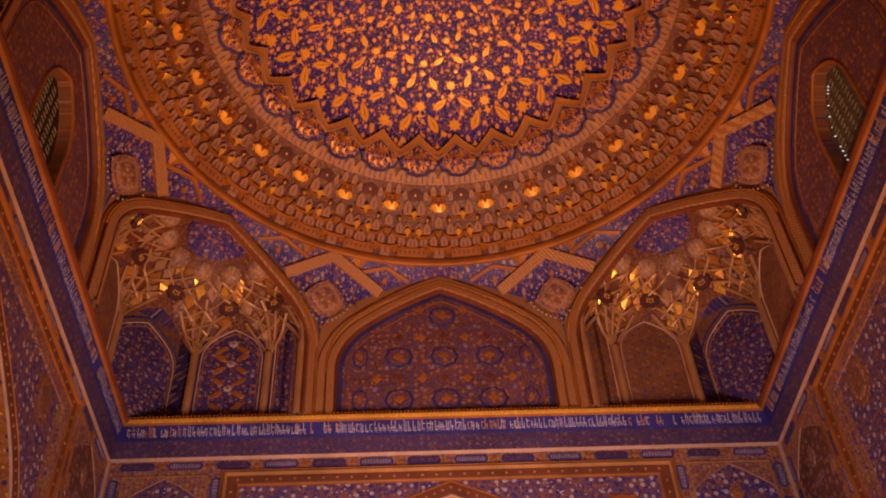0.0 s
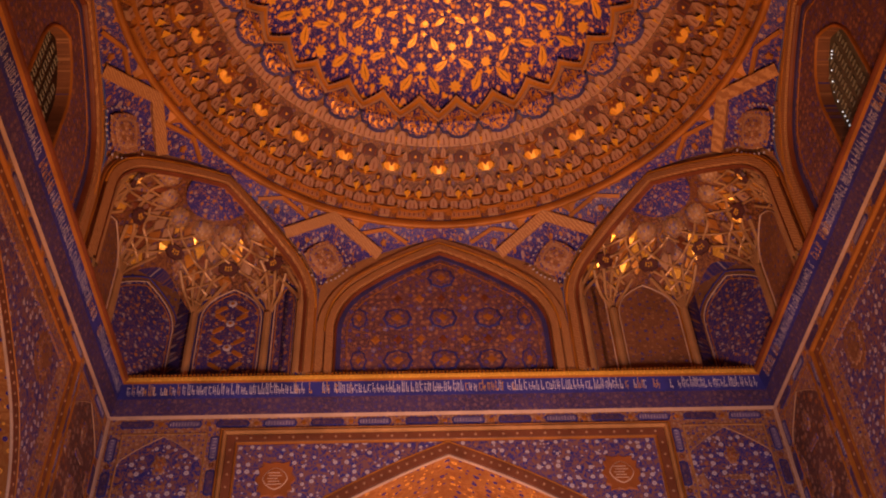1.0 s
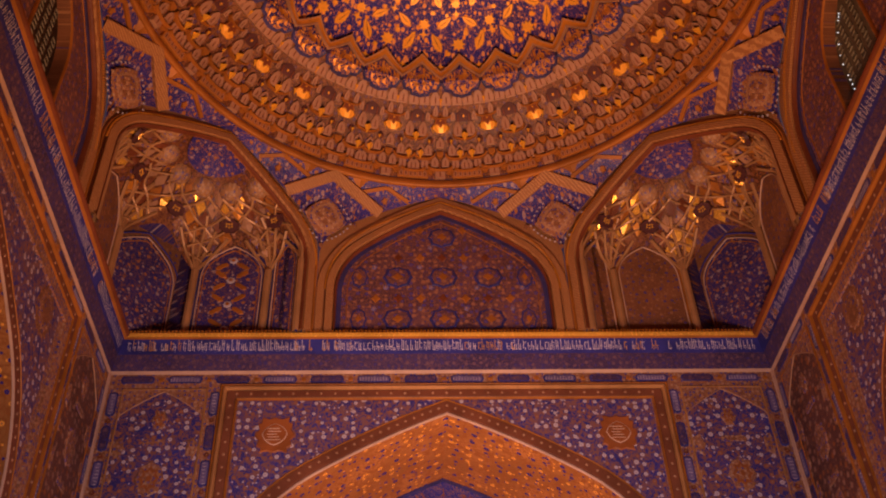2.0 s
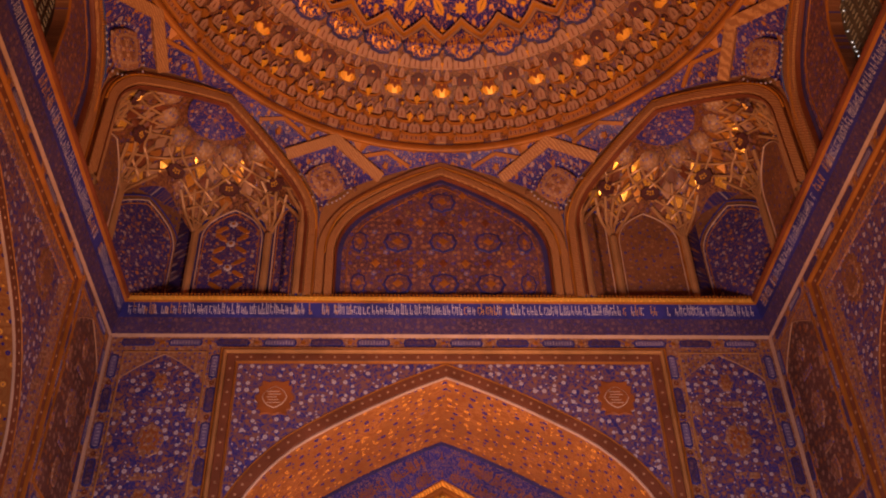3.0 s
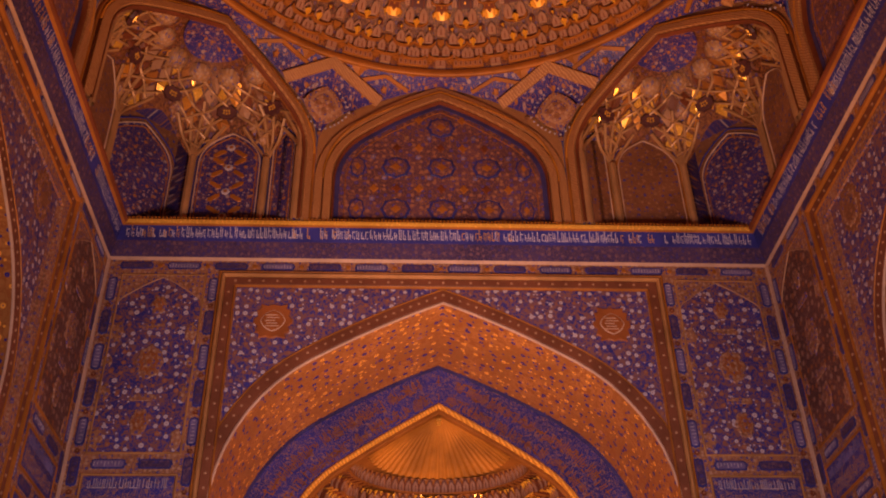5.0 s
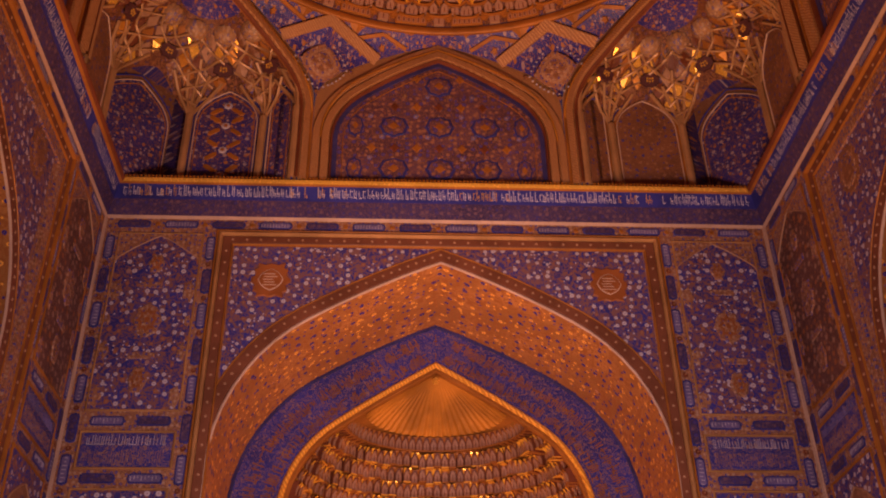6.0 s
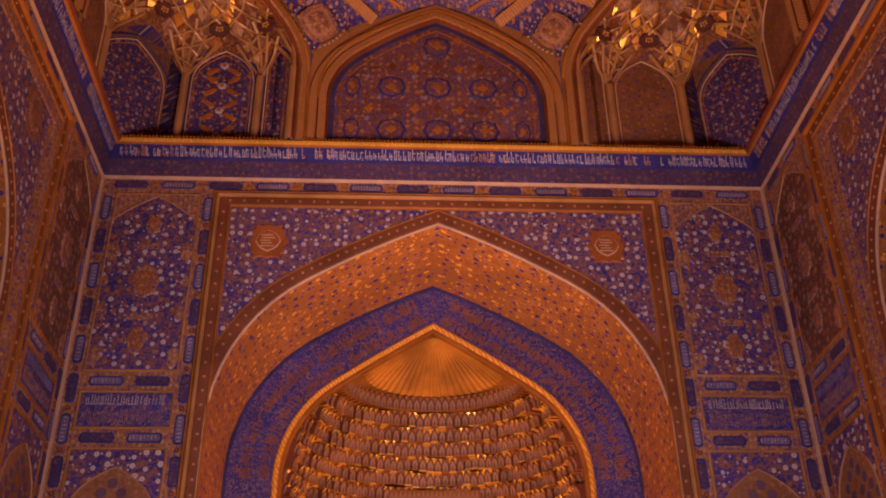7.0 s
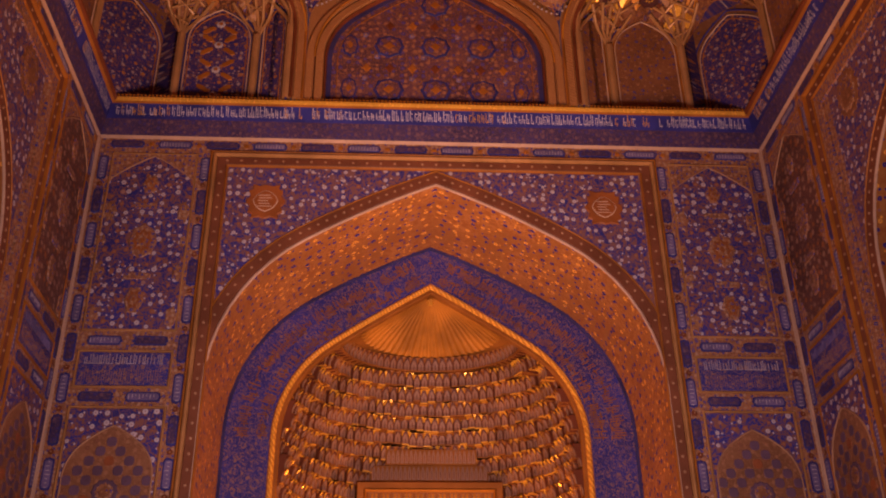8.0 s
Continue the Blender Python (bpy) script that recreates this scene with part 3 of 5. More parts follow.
for k in range(4):
    c = empty("cornice", "blue cornice with white script bars and gilded lip", "cornice", side(k), "structure")
    for e0, z0, e1, z1, mat, nm in ((0.0, 11.12, 0.03, 11.17, "line", "lower_line"), (0.03, 11.17, 0.10, 11.45, "dusk", "dark_band"),
                                    (0.10, 11.45, 0.175, 11.70, "blue", "inscription_band"), (0.175, 11.70, 0.225, 11.715, "deep", "lip_underside"),
                                    (0.225, 11.712, 0.262, 11.722, "leafgold", "lip_lower_roll"), (0.262, 11.722, 0.275, 11.755, "leafgold", "gilded_lip"), (0.275, 11.755, 0.24, 11.795, "leafgold", "lip_upper_roll")):
        g = Geo()
        n = 24
        g.grid([[((2 * i / n - 1) * (HALF - e), -e, z) for i in range(n + 1)] for e, z in ((e0, z0), (e1, z1))])
        # gilded lip goes red-brown off the north wall: its shade is in the colour
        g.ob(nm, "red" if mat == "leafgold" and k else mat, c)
    g = Geo()
    g.grid([[(-HALF + 0.24, -0.24, Z_TOP), (HALF - 0.24, -0.24, Z_TOP)], [(-HALF - 2.2, 2.2, Z_TOP), (HALF + 2.2, 2.2, Z_TOP)]])
    g.ob("ledge", "deep", c)
    rnd = random.Random(90 + k)
    for mid, nm in ((0, "script_bars"), (1, "gilded_bars")):
        g = Geo()
        x = -HALF + 0.25
        while x < HALF - 0.25:
            h = rnd.choice((0.11, 0.13, 0.15, 0.17))
            gold = math.sin(x * 2.3) + rnd.random() > 1.35
            if gold == bool(mid):
                for xx, z0, z1 in ((x, 11.52, 11.52 + h), (x + 0.030, 11.50, 11.50 + h * rnd.choice((0.35, 0.6, 1.0)))):
                    f = lambda z: -(0.10 + 0.30 * (z - 11.45)) - 0.006
                    g.add([(xx, f(z0), z0), (xx + 0.010, f(z0), z0), (xx + 0.010, f(z1), z1), (xx, f(z1), z1)], [(0, 1, 2, 3)])
                z0 = rnd.choice((11.51, 11.56, 11.62))
                g.add([(x, f(z0), z0), (x + 0.05, f(z0), z0), (x + 0.05, f(z0 + 0.012), z0 + 0.012), (x, f(z0 + 0.012), z0 + 0.012)], [(0, 1, 2, 3)])
            x += rnd.choice((0.058, 0.068, 0.08))
        tagged(g.ob(nm, "leafgold" if mid else "script_white", c), kind="stuff")
    g = Geo()
    for i in range(170):
        x = -5.18 + i * 0.0613
        g.box(x - 0.018, x + 0.018, -0.235, -0.20, 11.79, 11.845, 0, 0.008)
    # beading likewise darkened by colour where the lip lies in shade
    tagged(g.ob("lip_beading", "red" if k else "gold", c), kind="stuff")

# ---- octagon of arches under the dome ----
APO = 5.30
R_RING, Z_RING = 4.98, 15.10
VX = APO * math.tan(radians(22.5))
MAIN = dict(a=1.86, zs=12.80, za=14.66, phi=51, ma=0.44)
CORN = dict(a=1.925, zs=13.30, za=14.84)


def outer(k):
    return arch(VX, 13.55, 15.03, 60, 0.25) if k % 2 == 0 else arch(VX, 13.60, 15.13, 60, 0.28)


def shell(k, s, v):
    """A point of the spandrel shell over face k: s from -1 to 1 across, v from the arch (0) to the ring (1)."""
    o = outer(k)
    i = (s + 1) / 2 * (len(o) - 1)
    a = min(int(i), len(o) - 2)
    x, z = (o[a][j] + (o[a + 1][j] - o[a][j]) * (i - a) for j in (0, 1))
    th = math.atan2(x, APO)
    p = Vector((x, APO, z)) * (1 - v) + Vector((R_RING * math.sin(th), R_RING * math.cos(th), Z_RING)) * v
    p += Vector((-math.sin(th), -math.cos(th), -0.2)) * -0.22 * v * (1 - v) * 2 * (Z_RING - z)
    return pose(0, 0, 0, 0, 0, 45 * k) @ p


def lift(p, d):
    r = Vector((p.x, p.y, 0)).normalized()
    return p + (r * -0.75 + Vector((0, 0, -0.66))) * d


def shell_strip(g, k, path, width, d, mid=0):
    """A raised band on the shell along a path of (s, v)."""
    rows = []
    for j, (s, v) in enumerate(path):
        p = shell(k, s, v)
        a = shell(k, *path[max(0, j - 1)])
        b = shell(k, *path[min(len(path) - 1, j + 1)])
        t = (b - a).normalized()
        r = Vector((p.x, p.y, 0)).normalized()
        n = t.cross(r * -0.75 + Vector((0, 0, -0.66))).normalized()
        rows.append([lift(p + n * (width * q), d * e) for q, e in ((-0.5, 0), (-0.5, 0.8), (-0.4, 1), (0.4, 1), (0.5, 0.8), (0.5, 0))])
    g.grid(rows, mid)


def straight(g, a, b, width, d, mid=0):
    """A straight raised band between two points near the shell."""
    t = (b - a).normalized()
    rows = []
    for p in (a, (a + b) / 2, b):
        r = Vector((p.x, p.y, 0)).normalized()
        up = r * -0.75 + Vector((0, 0, -0.66))
        n = t.cross(up).normalized()
        rows.append([p + n * (width * q) + up * (d * e) for q, e in ((-0.5, -0.8), (-0.5, 0.8), (-0.42, 1), (0.42, 1), (0.5, 0.8), (0.5, -0.8))])
    g.grid(rows, mid)


def path2(a, b, n=10):
    return [(a[0] + (b[0] - a[0]) * i / n, a[1] + (b[1] - a[1]) * i / n) for i in range(n + 1)]


for k in range(8):
    main = k % 2 == 0
    spec = MAIN if main else CORN
    t = empty("drum_arch", "carved gold pointed arch " + ("over a painted tympanum" if main else "of a squinch with net vault"), "arch", face8(k, APO), "", "arches of the drum")
    path = legs(arch(**spec), Z_TOP)
    for o0, o1, y, mat, nm in (((-0.02, 0.035, -0.02, "red", "inner_bead"), (0.035, 0.17, -0.05, "rope", "inner_carved_band"), (0.17, 0.205, 0.02, "red", "groove"), (0.205, 0.335, -0.03, "rope", "outer_carved_band"))
                               if main else ((-0.02, 0.03, -0.02, "red", "inner_bead"), (0.03, 0.17, -0.05, "rope", "carved_band"), (0.17, 0.20, 0.0, "red", "groove"), (0.20, 0.27, -0.03, "deep", "outer_bead"))):
        g = Geo()
        sweep(g, path, band(o0, o1, y, 0.06) if mat == "rope" else bead(o0, o1, y, 0.06))
        g.ob(nm, mat, t)
    g = Geo()
    sweep(g, path, [(0.0, 0.0), (0.0, 0.05), (0.0, 0.09)])
    g.ob("reveal", "deep", t)
    g = Geo()
    g.grid([[(x, 0.03, z) for x, z in legs(arch(**spec), Z_TOP)], [(x, 0.03, z + 0.03) for x, z in legs(outer(k), Z_TOP)]])
    g.ob("arch_plate", "rope", t)
    # dentils along the outer edge
    g = Geo()
    oo = arch(spec["a"] + 0.19, spec["zs"], spec["za"] + 0.21, n=40)
    for x, z in oo:
        plate(g, lobed(x, z, 0.018, 0.018, 4, 0.1, 4), -0.06, -0.02, 0, 0.006)
    tagged(g.ob("dentil_strip", "gold", t), kind="stuff")
    if main:
        pts = arch(**spec)
        g = Geo()
        hole = (0.58, 12.9, 13.78) if k in (2, 6) else None
        if hole:
            h = arch(hole[0], hole[1], hole[2], 50, 0.5, 9)
            g.grid([[(x, 0.07, z) for x, z in legs(h, Z_TOP)], [(x, 0.07, z) for x, z in legs(pts, Z_TOP)]])
        else:
            g.grid([[(x, 0.07, Z_TOP) for x, z in pts], [(x, 0.07, z) for x, z in pts]], 0, True)
        g.ob("tympanum", "tympanum", t)
        g = Geo()
        sweep(g, path, band(-0.10, -0.015, 0.055, 0.07, 0.004))
        g.ob("tympanum_border", "navy", t)
        g = Geo()
        sweep(g, path, bead(-0.20, -0.185, 0.055, 0.07))
        g.ob("tympanum_line", "deep", t)
        if not hole:
            for row, z in enumerate((12.18, 13.12, 14.07)):
                for i in range(-2, 3):
                    x = i * 0.80 + 0.01
                    if abs(x) > 1.65 or (row == 2 and abs(i) > 0):
                        continue
                    g = Geo()
                    q = 1.0 if abs(x) < 1.5 else 0.55
                    if row == 2 and i:
                        q = 0.85
                    x = x if q == 1.0 or row == 2 else math.copysign(1.46, x)
                    plate(g, lobed(x, z, 0.27 * q, 0.26, 8, 0.12), 0.056, 0.070, 0, 0.02)
                    plate(g, lobed(x, z, 0.215 * q, 0.205, 8, 0.10), 0.050, 0.056, 1, 0.02)
                    plate(g, lobed(x, z, 0.10 * q, 0.09, 4, 0.3), 0.045, 0.050, 2, 0.02)
                    g.ob("tympanum_medallion", ["tile_blue", "tympanum", "deep"], t)
            for row, z in enumerate((12.64, 13.58, 14.25)):
                for i in range(-3, 4):
                    x = i * 0.39
                    if abs(x) < 1.35 - row * 0.42:
                        g = Geo()
                        plate(g, lobed(x, z, 0.09, 0.11, 4, 0.35), 0.058, 0.070, 0, 0.02)
                        g.ob("tympanum_star", "deep" if i % 2 else "red", t)
    if main and k not in (2, 6):
        for row in range(7):
            z = 11.95 + row * 0.47
            for i in range(-5, 6):
                x = (i + 0.5 * (row % 2)) * 0.40 + 0.2
                lim = max([b for a, b in pts if abs(a) >= abs(x)] or [0])
                if abs(x) < 1.55 and z < lim - 0.25:
                    g = Geo()
                    plate(g, lobed(x, z, 0.055, 0.065, 5, 0.3, 20), 0.058, 0.07, 0, 0.01)
                    plate(g, lobed(x, z, 0.022, 0.022, 4, 0.2, 8), 0.052, 0.058, 1, 0.01)
                    g.ob("tympanum_blossom", ["lilac" if (i + row) % 2 else "rust", "pale"], t)
    # shell above the arch
    g = Geo()
    n = 36
    g.grid([[shell(k, 2 * i / n - 1, v) for i in range(n + 1)] for v in (0, 0.25, 0.5, 0.75, 1)], 0, True)
    sh = g.ob("spandrel_shell", "shell", None, False, MID)
    tagged(sh, "blue flowered shell between the arch and the dome ring", "pendentive", "shells of the drum")
    for s in (-1, 1):
        g = Geo()
        a, b = shell(k, s * (0.33 if k % 2 == 0 else 0.39), 0.06), shell(k, s * 1.0, 0.93)
        e = (b - a).normalized() * 0.05
        straight(g, a - e, b + e, 0.21, 0.075)
        g.ob("kite_band", "rope", sh)
        near_arch, peak, near_kite = ((0.17, 0.12), (0.30, 0.76), (0.46, 0.66)) if main else ((0.18, 0.12), (0.30, 0.80), (0.48, 0.70))
        for p, q in ((near_arch, peak), (peak, near_kite)):
            g = Geo()
            straight(g, shell(k, s * p[0], p[1]), shell(k, s * q[0], q[1]), 0.075, 0.05)
            g.ob("chevron_band", "deep", sh)
        # blossom under the chevron, with pale petals round it
        c0 = lift(shell(k, s * 0.30, 0.36), 0.02)
        rad = Vector((c0.x, c0.y, 0)).normalized()
        nrm = (rad * 0.75 + Vector((0, 0, 0.66))).normalized()
        xa = Vector((0, 0, 1)).cross(nrm).normalized()
        mm = Matrix.Translation(c0) @ Matrix((xa, nrm, xa.cross(nrm))).transposed().to_4x4()
        g = Geo()
        plate(g, lobed(0, 0, 0.075, 0.095, 5, 0.3), -0.02, 0.03, 0, 0.02)
        for q in range(8):
            an = q * math.pi / 4 + 0.2
            plate(g, lobed(0.16 * math.cos(an), 0.13 * math.sin(an), 0.022, 0.022, 5, 0.2, 8), -0.012, 0.03, 1, 0.006)
        g.ob("shell_blossom", ["deep", "lilac"], sh, False, mm)
    # gold leaves hanging from the ring
    for c in (-0.46, -0.15, 0.15, 0.46):
        g = Geo()
        q = [(c - 0.085, 0.985), (c - 0.05, 0.90), (c - 0.028, 0.84), (c, 0.70), (c + 0.028, 0.84), (c + 0.05, 0.90), (c + 0.085, 0.985)]
        c0 = [lift(shell(k, *p), 0.012) for p in q]
        g.add(c0 + [lift(shell(k, c, 0.90), 0.045)], [(i, (i + 1) % 7, 7) for i in range(7)])
        g.ob("hanging_leaf", "deep", sh)

# rosettes in the kites between the arches
for k in range(8):
    p0 = shell(k, 1.0, 0.46)
    th = radians(45 * k - 22.5)
    lo, hi = shell(k, 1.0, 0.0), shell(k, 1.0, 0.6)
    up = (hi - lo).normalized()
    rad = Vector((-math.sin(th), math.cos(th), 0))
    xx = Vector((math.cos(th), math.sin(th), 0))
    nn = xx.cross(up).normalized()
    if nn.dot(rad) < 0:
        nn = -nn
    m = Matrix.Translation(p0 - nn * 0.06) @ Matrix((xx, nn, up)).transposed().to_4x4()
    g = Geo()

    def lozenge(r, wave):
        out = []
        for q in range(64):
            an = 2 * math.pi * q / 64
            f = (abs(math.cos(an)) ** 1.35 + abs(math.sin(an)) ** 1.35) ** (-1 / 1.35)
            f *= 1 - wave * abs(math.sin(an * 12))
            out.append((r * f * math.cos(an), r * f * math.sin(an)))
        return out

    plate(g, lozenge(0.40, 0.06), -0.03, 0.0, 0, 0.02)
    plate(g, lozenge(0.31, 0.14), -0.036, -0.03, 1, 0.02)
    plate(g, lozenge(0.24, 0.05), -0.042, -0.036, 0, 0.02)
    for q in range(4):
        an = q * math.pi / 2
        plate(g, lobed(0.12 * math.cos(an), 0.12 * math.sin(an), 0.075, 0.075, 5, 0.25, 20), -0.050, -0.042, 2, 0.015)
        an += math.pi / 4
        plate(g, lobed(0.085 * math.cos(an), 0.085 * math.sin(an), 0.04, 0.04, 5, 0.2, 10), -0.050, -0.042, 1, 0.01)
    plate(g, lobed(0, 0, 0.035, 0.035, 5, 0.2, 10), -0.056, -0.042, 0, 0.01)
    for q in range(28):
        an = 2 * math.pi * q / 28
        f = (abs(math.cos(an)) ** 1.35 + abs(math.sin(an)) ** 1.35) ** (-1 / 1.35) * 0.48
        plate(g, lobed(f * math.cos(an), f * math.sin(an), 0.024, 0.024, 5, 0.2, 10), -0.012, 0.0, 3, 0.008)
    for an in (0, math.pi / 2, math.pi, -math.pi / 2):
        plate(g, lobed(0.56 * math.cos(an), 0.56 * math.sin(an), 0.05, 0.05, 5, 0.2, 15), -0.012, 0.0, 2, 0.01)
    o = g.ob("kite_rosette", ["border", "pale", "rust", "white"], None, False, MID @ m)
    tagged(o, "pale scalloped rosette with a red quatrefoil", "rosette", "rosettes of the drum")


# ---- dome: ring, rows of stalactite cells, zigzag band, painted cap ----
def revolve(g, section, n=120, mid=0, a0=0.0, a1=2 * math.pi):
    g.grid([[(r * math.sin(a0 + (a1 - a0) * i / n), r * math.cos(a0 + (a1 - a0) * i / n), z) for i in range(n + 1)] for r, z in section], mid)


dome = empty("dome", "gilded dome with rows of stalactite cells and blue flowered cap", "dome", MID)
g = Geo()
revolve(g, [(5.05, 15.04), (5.01, 15.01), (4.975, 15.01), (4.95, 15.035), (4.945, 15.09), (4.955, 15.15)])
g.ob("ring_moulding", "deep", dome, True)
g = Geo()
revolve(g, [(4.95, 15.14), (4.99, 15.16), (4.99, 15.20)])
g.ob("ring_groove", "red", dome, True)
g = Geo()
revolve(g, [(4.97, 15.19), (4.84, 15.40), (4.68, 15.58), (4.47, 15.76), (4.22, 15.94), (3.90, 16.08), (3.52, 16.20)])
g.ob("backing", "cellback", dome, True)


MATS_CELL = ["pale", "red", "white_cell", "deep", "glint", "leaf"]
# gold leaf with little metal: its bright base colour carries the glints
M["glint"] = plain("glint_gold_leaf", (1.0, 0.47, 0.05), 0.22, 0.25, 26, 0.05, 0.002)
M["white_cell"] = plain("pale_lilac_plaster", (0.42, 0.205, 0.13), 0.5, 0.0, 16, 0.3)
ROWS_D = [(4.93, 15.20), (4.82, 15.38), (4.66, 15.56), (4.45, 15.74), (4.20, 15.92), (3.88, 16.06), (3.53, 16.18)]


def dome_spot(a, u, out=0.0):
    """The pose on the stalactite zone at the angle a, u rows above the ring: x along the row, y outwards, z up the slope."""
    i = max(0, min(int(u), len(ROWS_D) - 2))
    (r0, z0), (r1, z1) = ROWS_D[i], ROWS_D[i + 1]
    f = u - i
    slope = math.degrees(math.atan2(r0 - r1, z1 - z0)) * 0.72
    return pose(0, 0, 0, 0, 0, -math.degrees(a)) @ Matrix.Translation((0, r0 + (r1 - r0) * f - out, z0 + (z1 - z0) * f)) @ pose(0, 0, 0, slope, 0, 0)


OGIVE = [(-0.46, -0.5), (-0.5, -0.1), (-0.44, 0.12), (-0.27, 0.32), (0, 0.5), (0.27, 0.32), (0.44, 0.12), (0.5, -0.1), (0.46, -0.5)]


def ogive(w, h, proud=0.045, slits=1, mids=(2, 0, 1)):
    """A bowed pointed cell with a raised rim and dark slits; mids are plate, rim and slit."""
    g = Geo()
    bow = lambda x: -proud * (1 - (1.6 * x) ** 2 * 0.55)
    lay = lambda f, d: [(x * f * w, bow(x * f) - d, (z * f) * h - 0.04 * h * (1 - f)) for x, z in OGIVE]
    a, b, c = lay(1.0, -proud - 0.04), lay(0.97, 0.0), lay(0.80, 0.0)
    d = lay(0.76, -0.014)
    n = len(OGIVE)
    for p, q, mid in ((a, b, mids[1]), (b, c, mids[0]), (c, d, mids[1])):
        g.grid([p + [p[0]], q + [q[0]]], mid)
    g.add(d, [tuple(range(n))[::-1]], mids[0])
    for e in range(slits):
        x0 = (e - (slits - 1) / 2) * 0.3
        q = 0.06 if slits == 1 else 0.05
        g.add([((x0 + x) * w, bow(x0) + 0.018, z * h) for x, z in ((-q, -0.36), (-q, 0.0), (0, 0.16), (q, 0.0), (q, -0.36))], [(0, 4, 3, 2, 1)], mids[2])
    return g


def slab(w, h):
    """A low panel with a row of small blind niches."""
    g = Geo()
    g.box(-w / 2, w / 2, -0.035, 0.05, -h / 2, h / 2, 3, 0.008)
    for e in range(3):
        x = (e - 1) * w * 0.30
        q = w * 0.11
        g.add([(x + a, -0.038, b * h) for a, b in ((-q, -0.36), (-q, 0.05), (0, 0.32), (q, 0.05), (q, -0.36))], [(0, 4, 3, 2, 1)], 2)
        g.add([(x + a * 0.45, -0.041, b * h) for a, b in ((-q, -0.3), (-q, 0.0), (0, 0.18), (q, 0.0), (q, -0.3))], [(0, 4, 3, 2, 1)], 1)
    return g


def bowl(w, d):
    """The curved lip that carries a pair of cells."""
    g = Geo()
    rows = []
    for q in range(11):
        an = math.pi * q / 10
        x, z = -math.cos(an) * w / 2, -math.sin(an) * d
        k = 1 + 0.05 / max(w, 0.1)
        rows.append([(x, 0.03, z), (x, -0.075, z), (x * k, -0.08, z - 0.016), (x * k, -0.03, z - 0.03), (x * k, 0.04, z - 0.03)])
    g.grid(rows, 3)
    n = len(rows)
    # dark red fill paints the shade inside the lip
    g.add([(r[1][0], 0.0, r[1][2]) for r in rows] + [(-w * 0.5, 0.0, 0.05), (w * 0.5, 0.0, 0.05)], [tuple(range(n)) + (n + 1, n)], 1)
    return g


def drop(w, h):
    """A gilded pendant of flat facets."""
    g = Geo()
    g.add([(-w / 2, -0.1 * w, h * 0.35), (w / 2, -0.1 * w, h * 0.35), (0, -w, h * 0.45), (0, -0.05 * w, -h / 2), (0, 0.02, h / 2)],
          [(0, 3, 2), (3, 1, 2), (0, 2, 4), (2, 1, 4)], 4)
    return g


def fan_corbel(w, h):
    """A gilded corbel opening upwards like a fan."""
    g = Geo()
    top = [(-0.5, 0.25), (-0.36, 0.44), (-0.16, 0.5), (0.16, 0.5), (0.36, 0.44), (0.5, 0.25)]
    v = [(x * w, -0.10 + 0.16 * abs(x), z * h) for x, z in top] + [(x * w * 0.45, -0.035, -0.3 * h) for x, z in top] + [(x * w, 0.05, z * h + 0.03) for x, z in top]
    g.add(v, [(q, q + 6, q + 7, q + 1) for q in range(5)] + [(q + 1, q + 13, q + 12, q) for q in range(5)], 5)
    for e in (-1, 1):
        g.add([(e * 0.53 * w, 0.0, 0.30 * h), (e * 0.40 * w, -0.075, 0.26 * h), (e * 0.36 * w, -0.02, -0.40 * h)], [(0, 1, 2) if e < 0 else (2, 1, 0)], 4)
    return g


def star(r):
    g = Geo()
    for f, d, mid in ((1.0, 0.05, 3), (0.80, 0.058, 1)):
        o = [(r * f * (1.0 if q % 2 else 0.66) * math.cos(q * math.pi / 6), r * f * (1.0 if q % 2 else 0.66) * math.sin(q * math.pi / 6)) for q in range(12)]
        plate(g, o, -d, 0.03, mid, 0.006)
    plate(g, lobed(0, 0, r * 0.14, r * 0.14, 4, 0.2, 8), -0.07, -0.05, 4, 0.006)
    return g


def hollow(w, h):
    """A dark painted niche with a gold flower."""
    g = Geo()
    g.add([(x * w, -0.012, z * h) for x, z in OGIVE], [tuple(range(9))[::-1]], 6)
    for e in (-0.34, 0.34):
        g.box(e * w - 0.012, e * w + 0.012, -0.03, 0.0, -h * 0.45, h * 0.1, 1, 0.004)
    plate(g, lobed(0, -0.02, w * 0.09, w * 0.11, 5, 0.3, 10), -0.026, -0.008, 5, 0.006)
    return g


def leaf_plate(w, h):
    g = Geo()
    plate(g, [(x * w, -z * h) for x, z in OGIVE][::-1], -0.03, 0.03, 3, 0.012)
    return g


M["hollow"] = plain("dark_red_hollow", (0.12, 0.036, 0.035), 0.55, 0.0, 24, 0.4)
MATS_CELL.append("hollow")
NS = 30
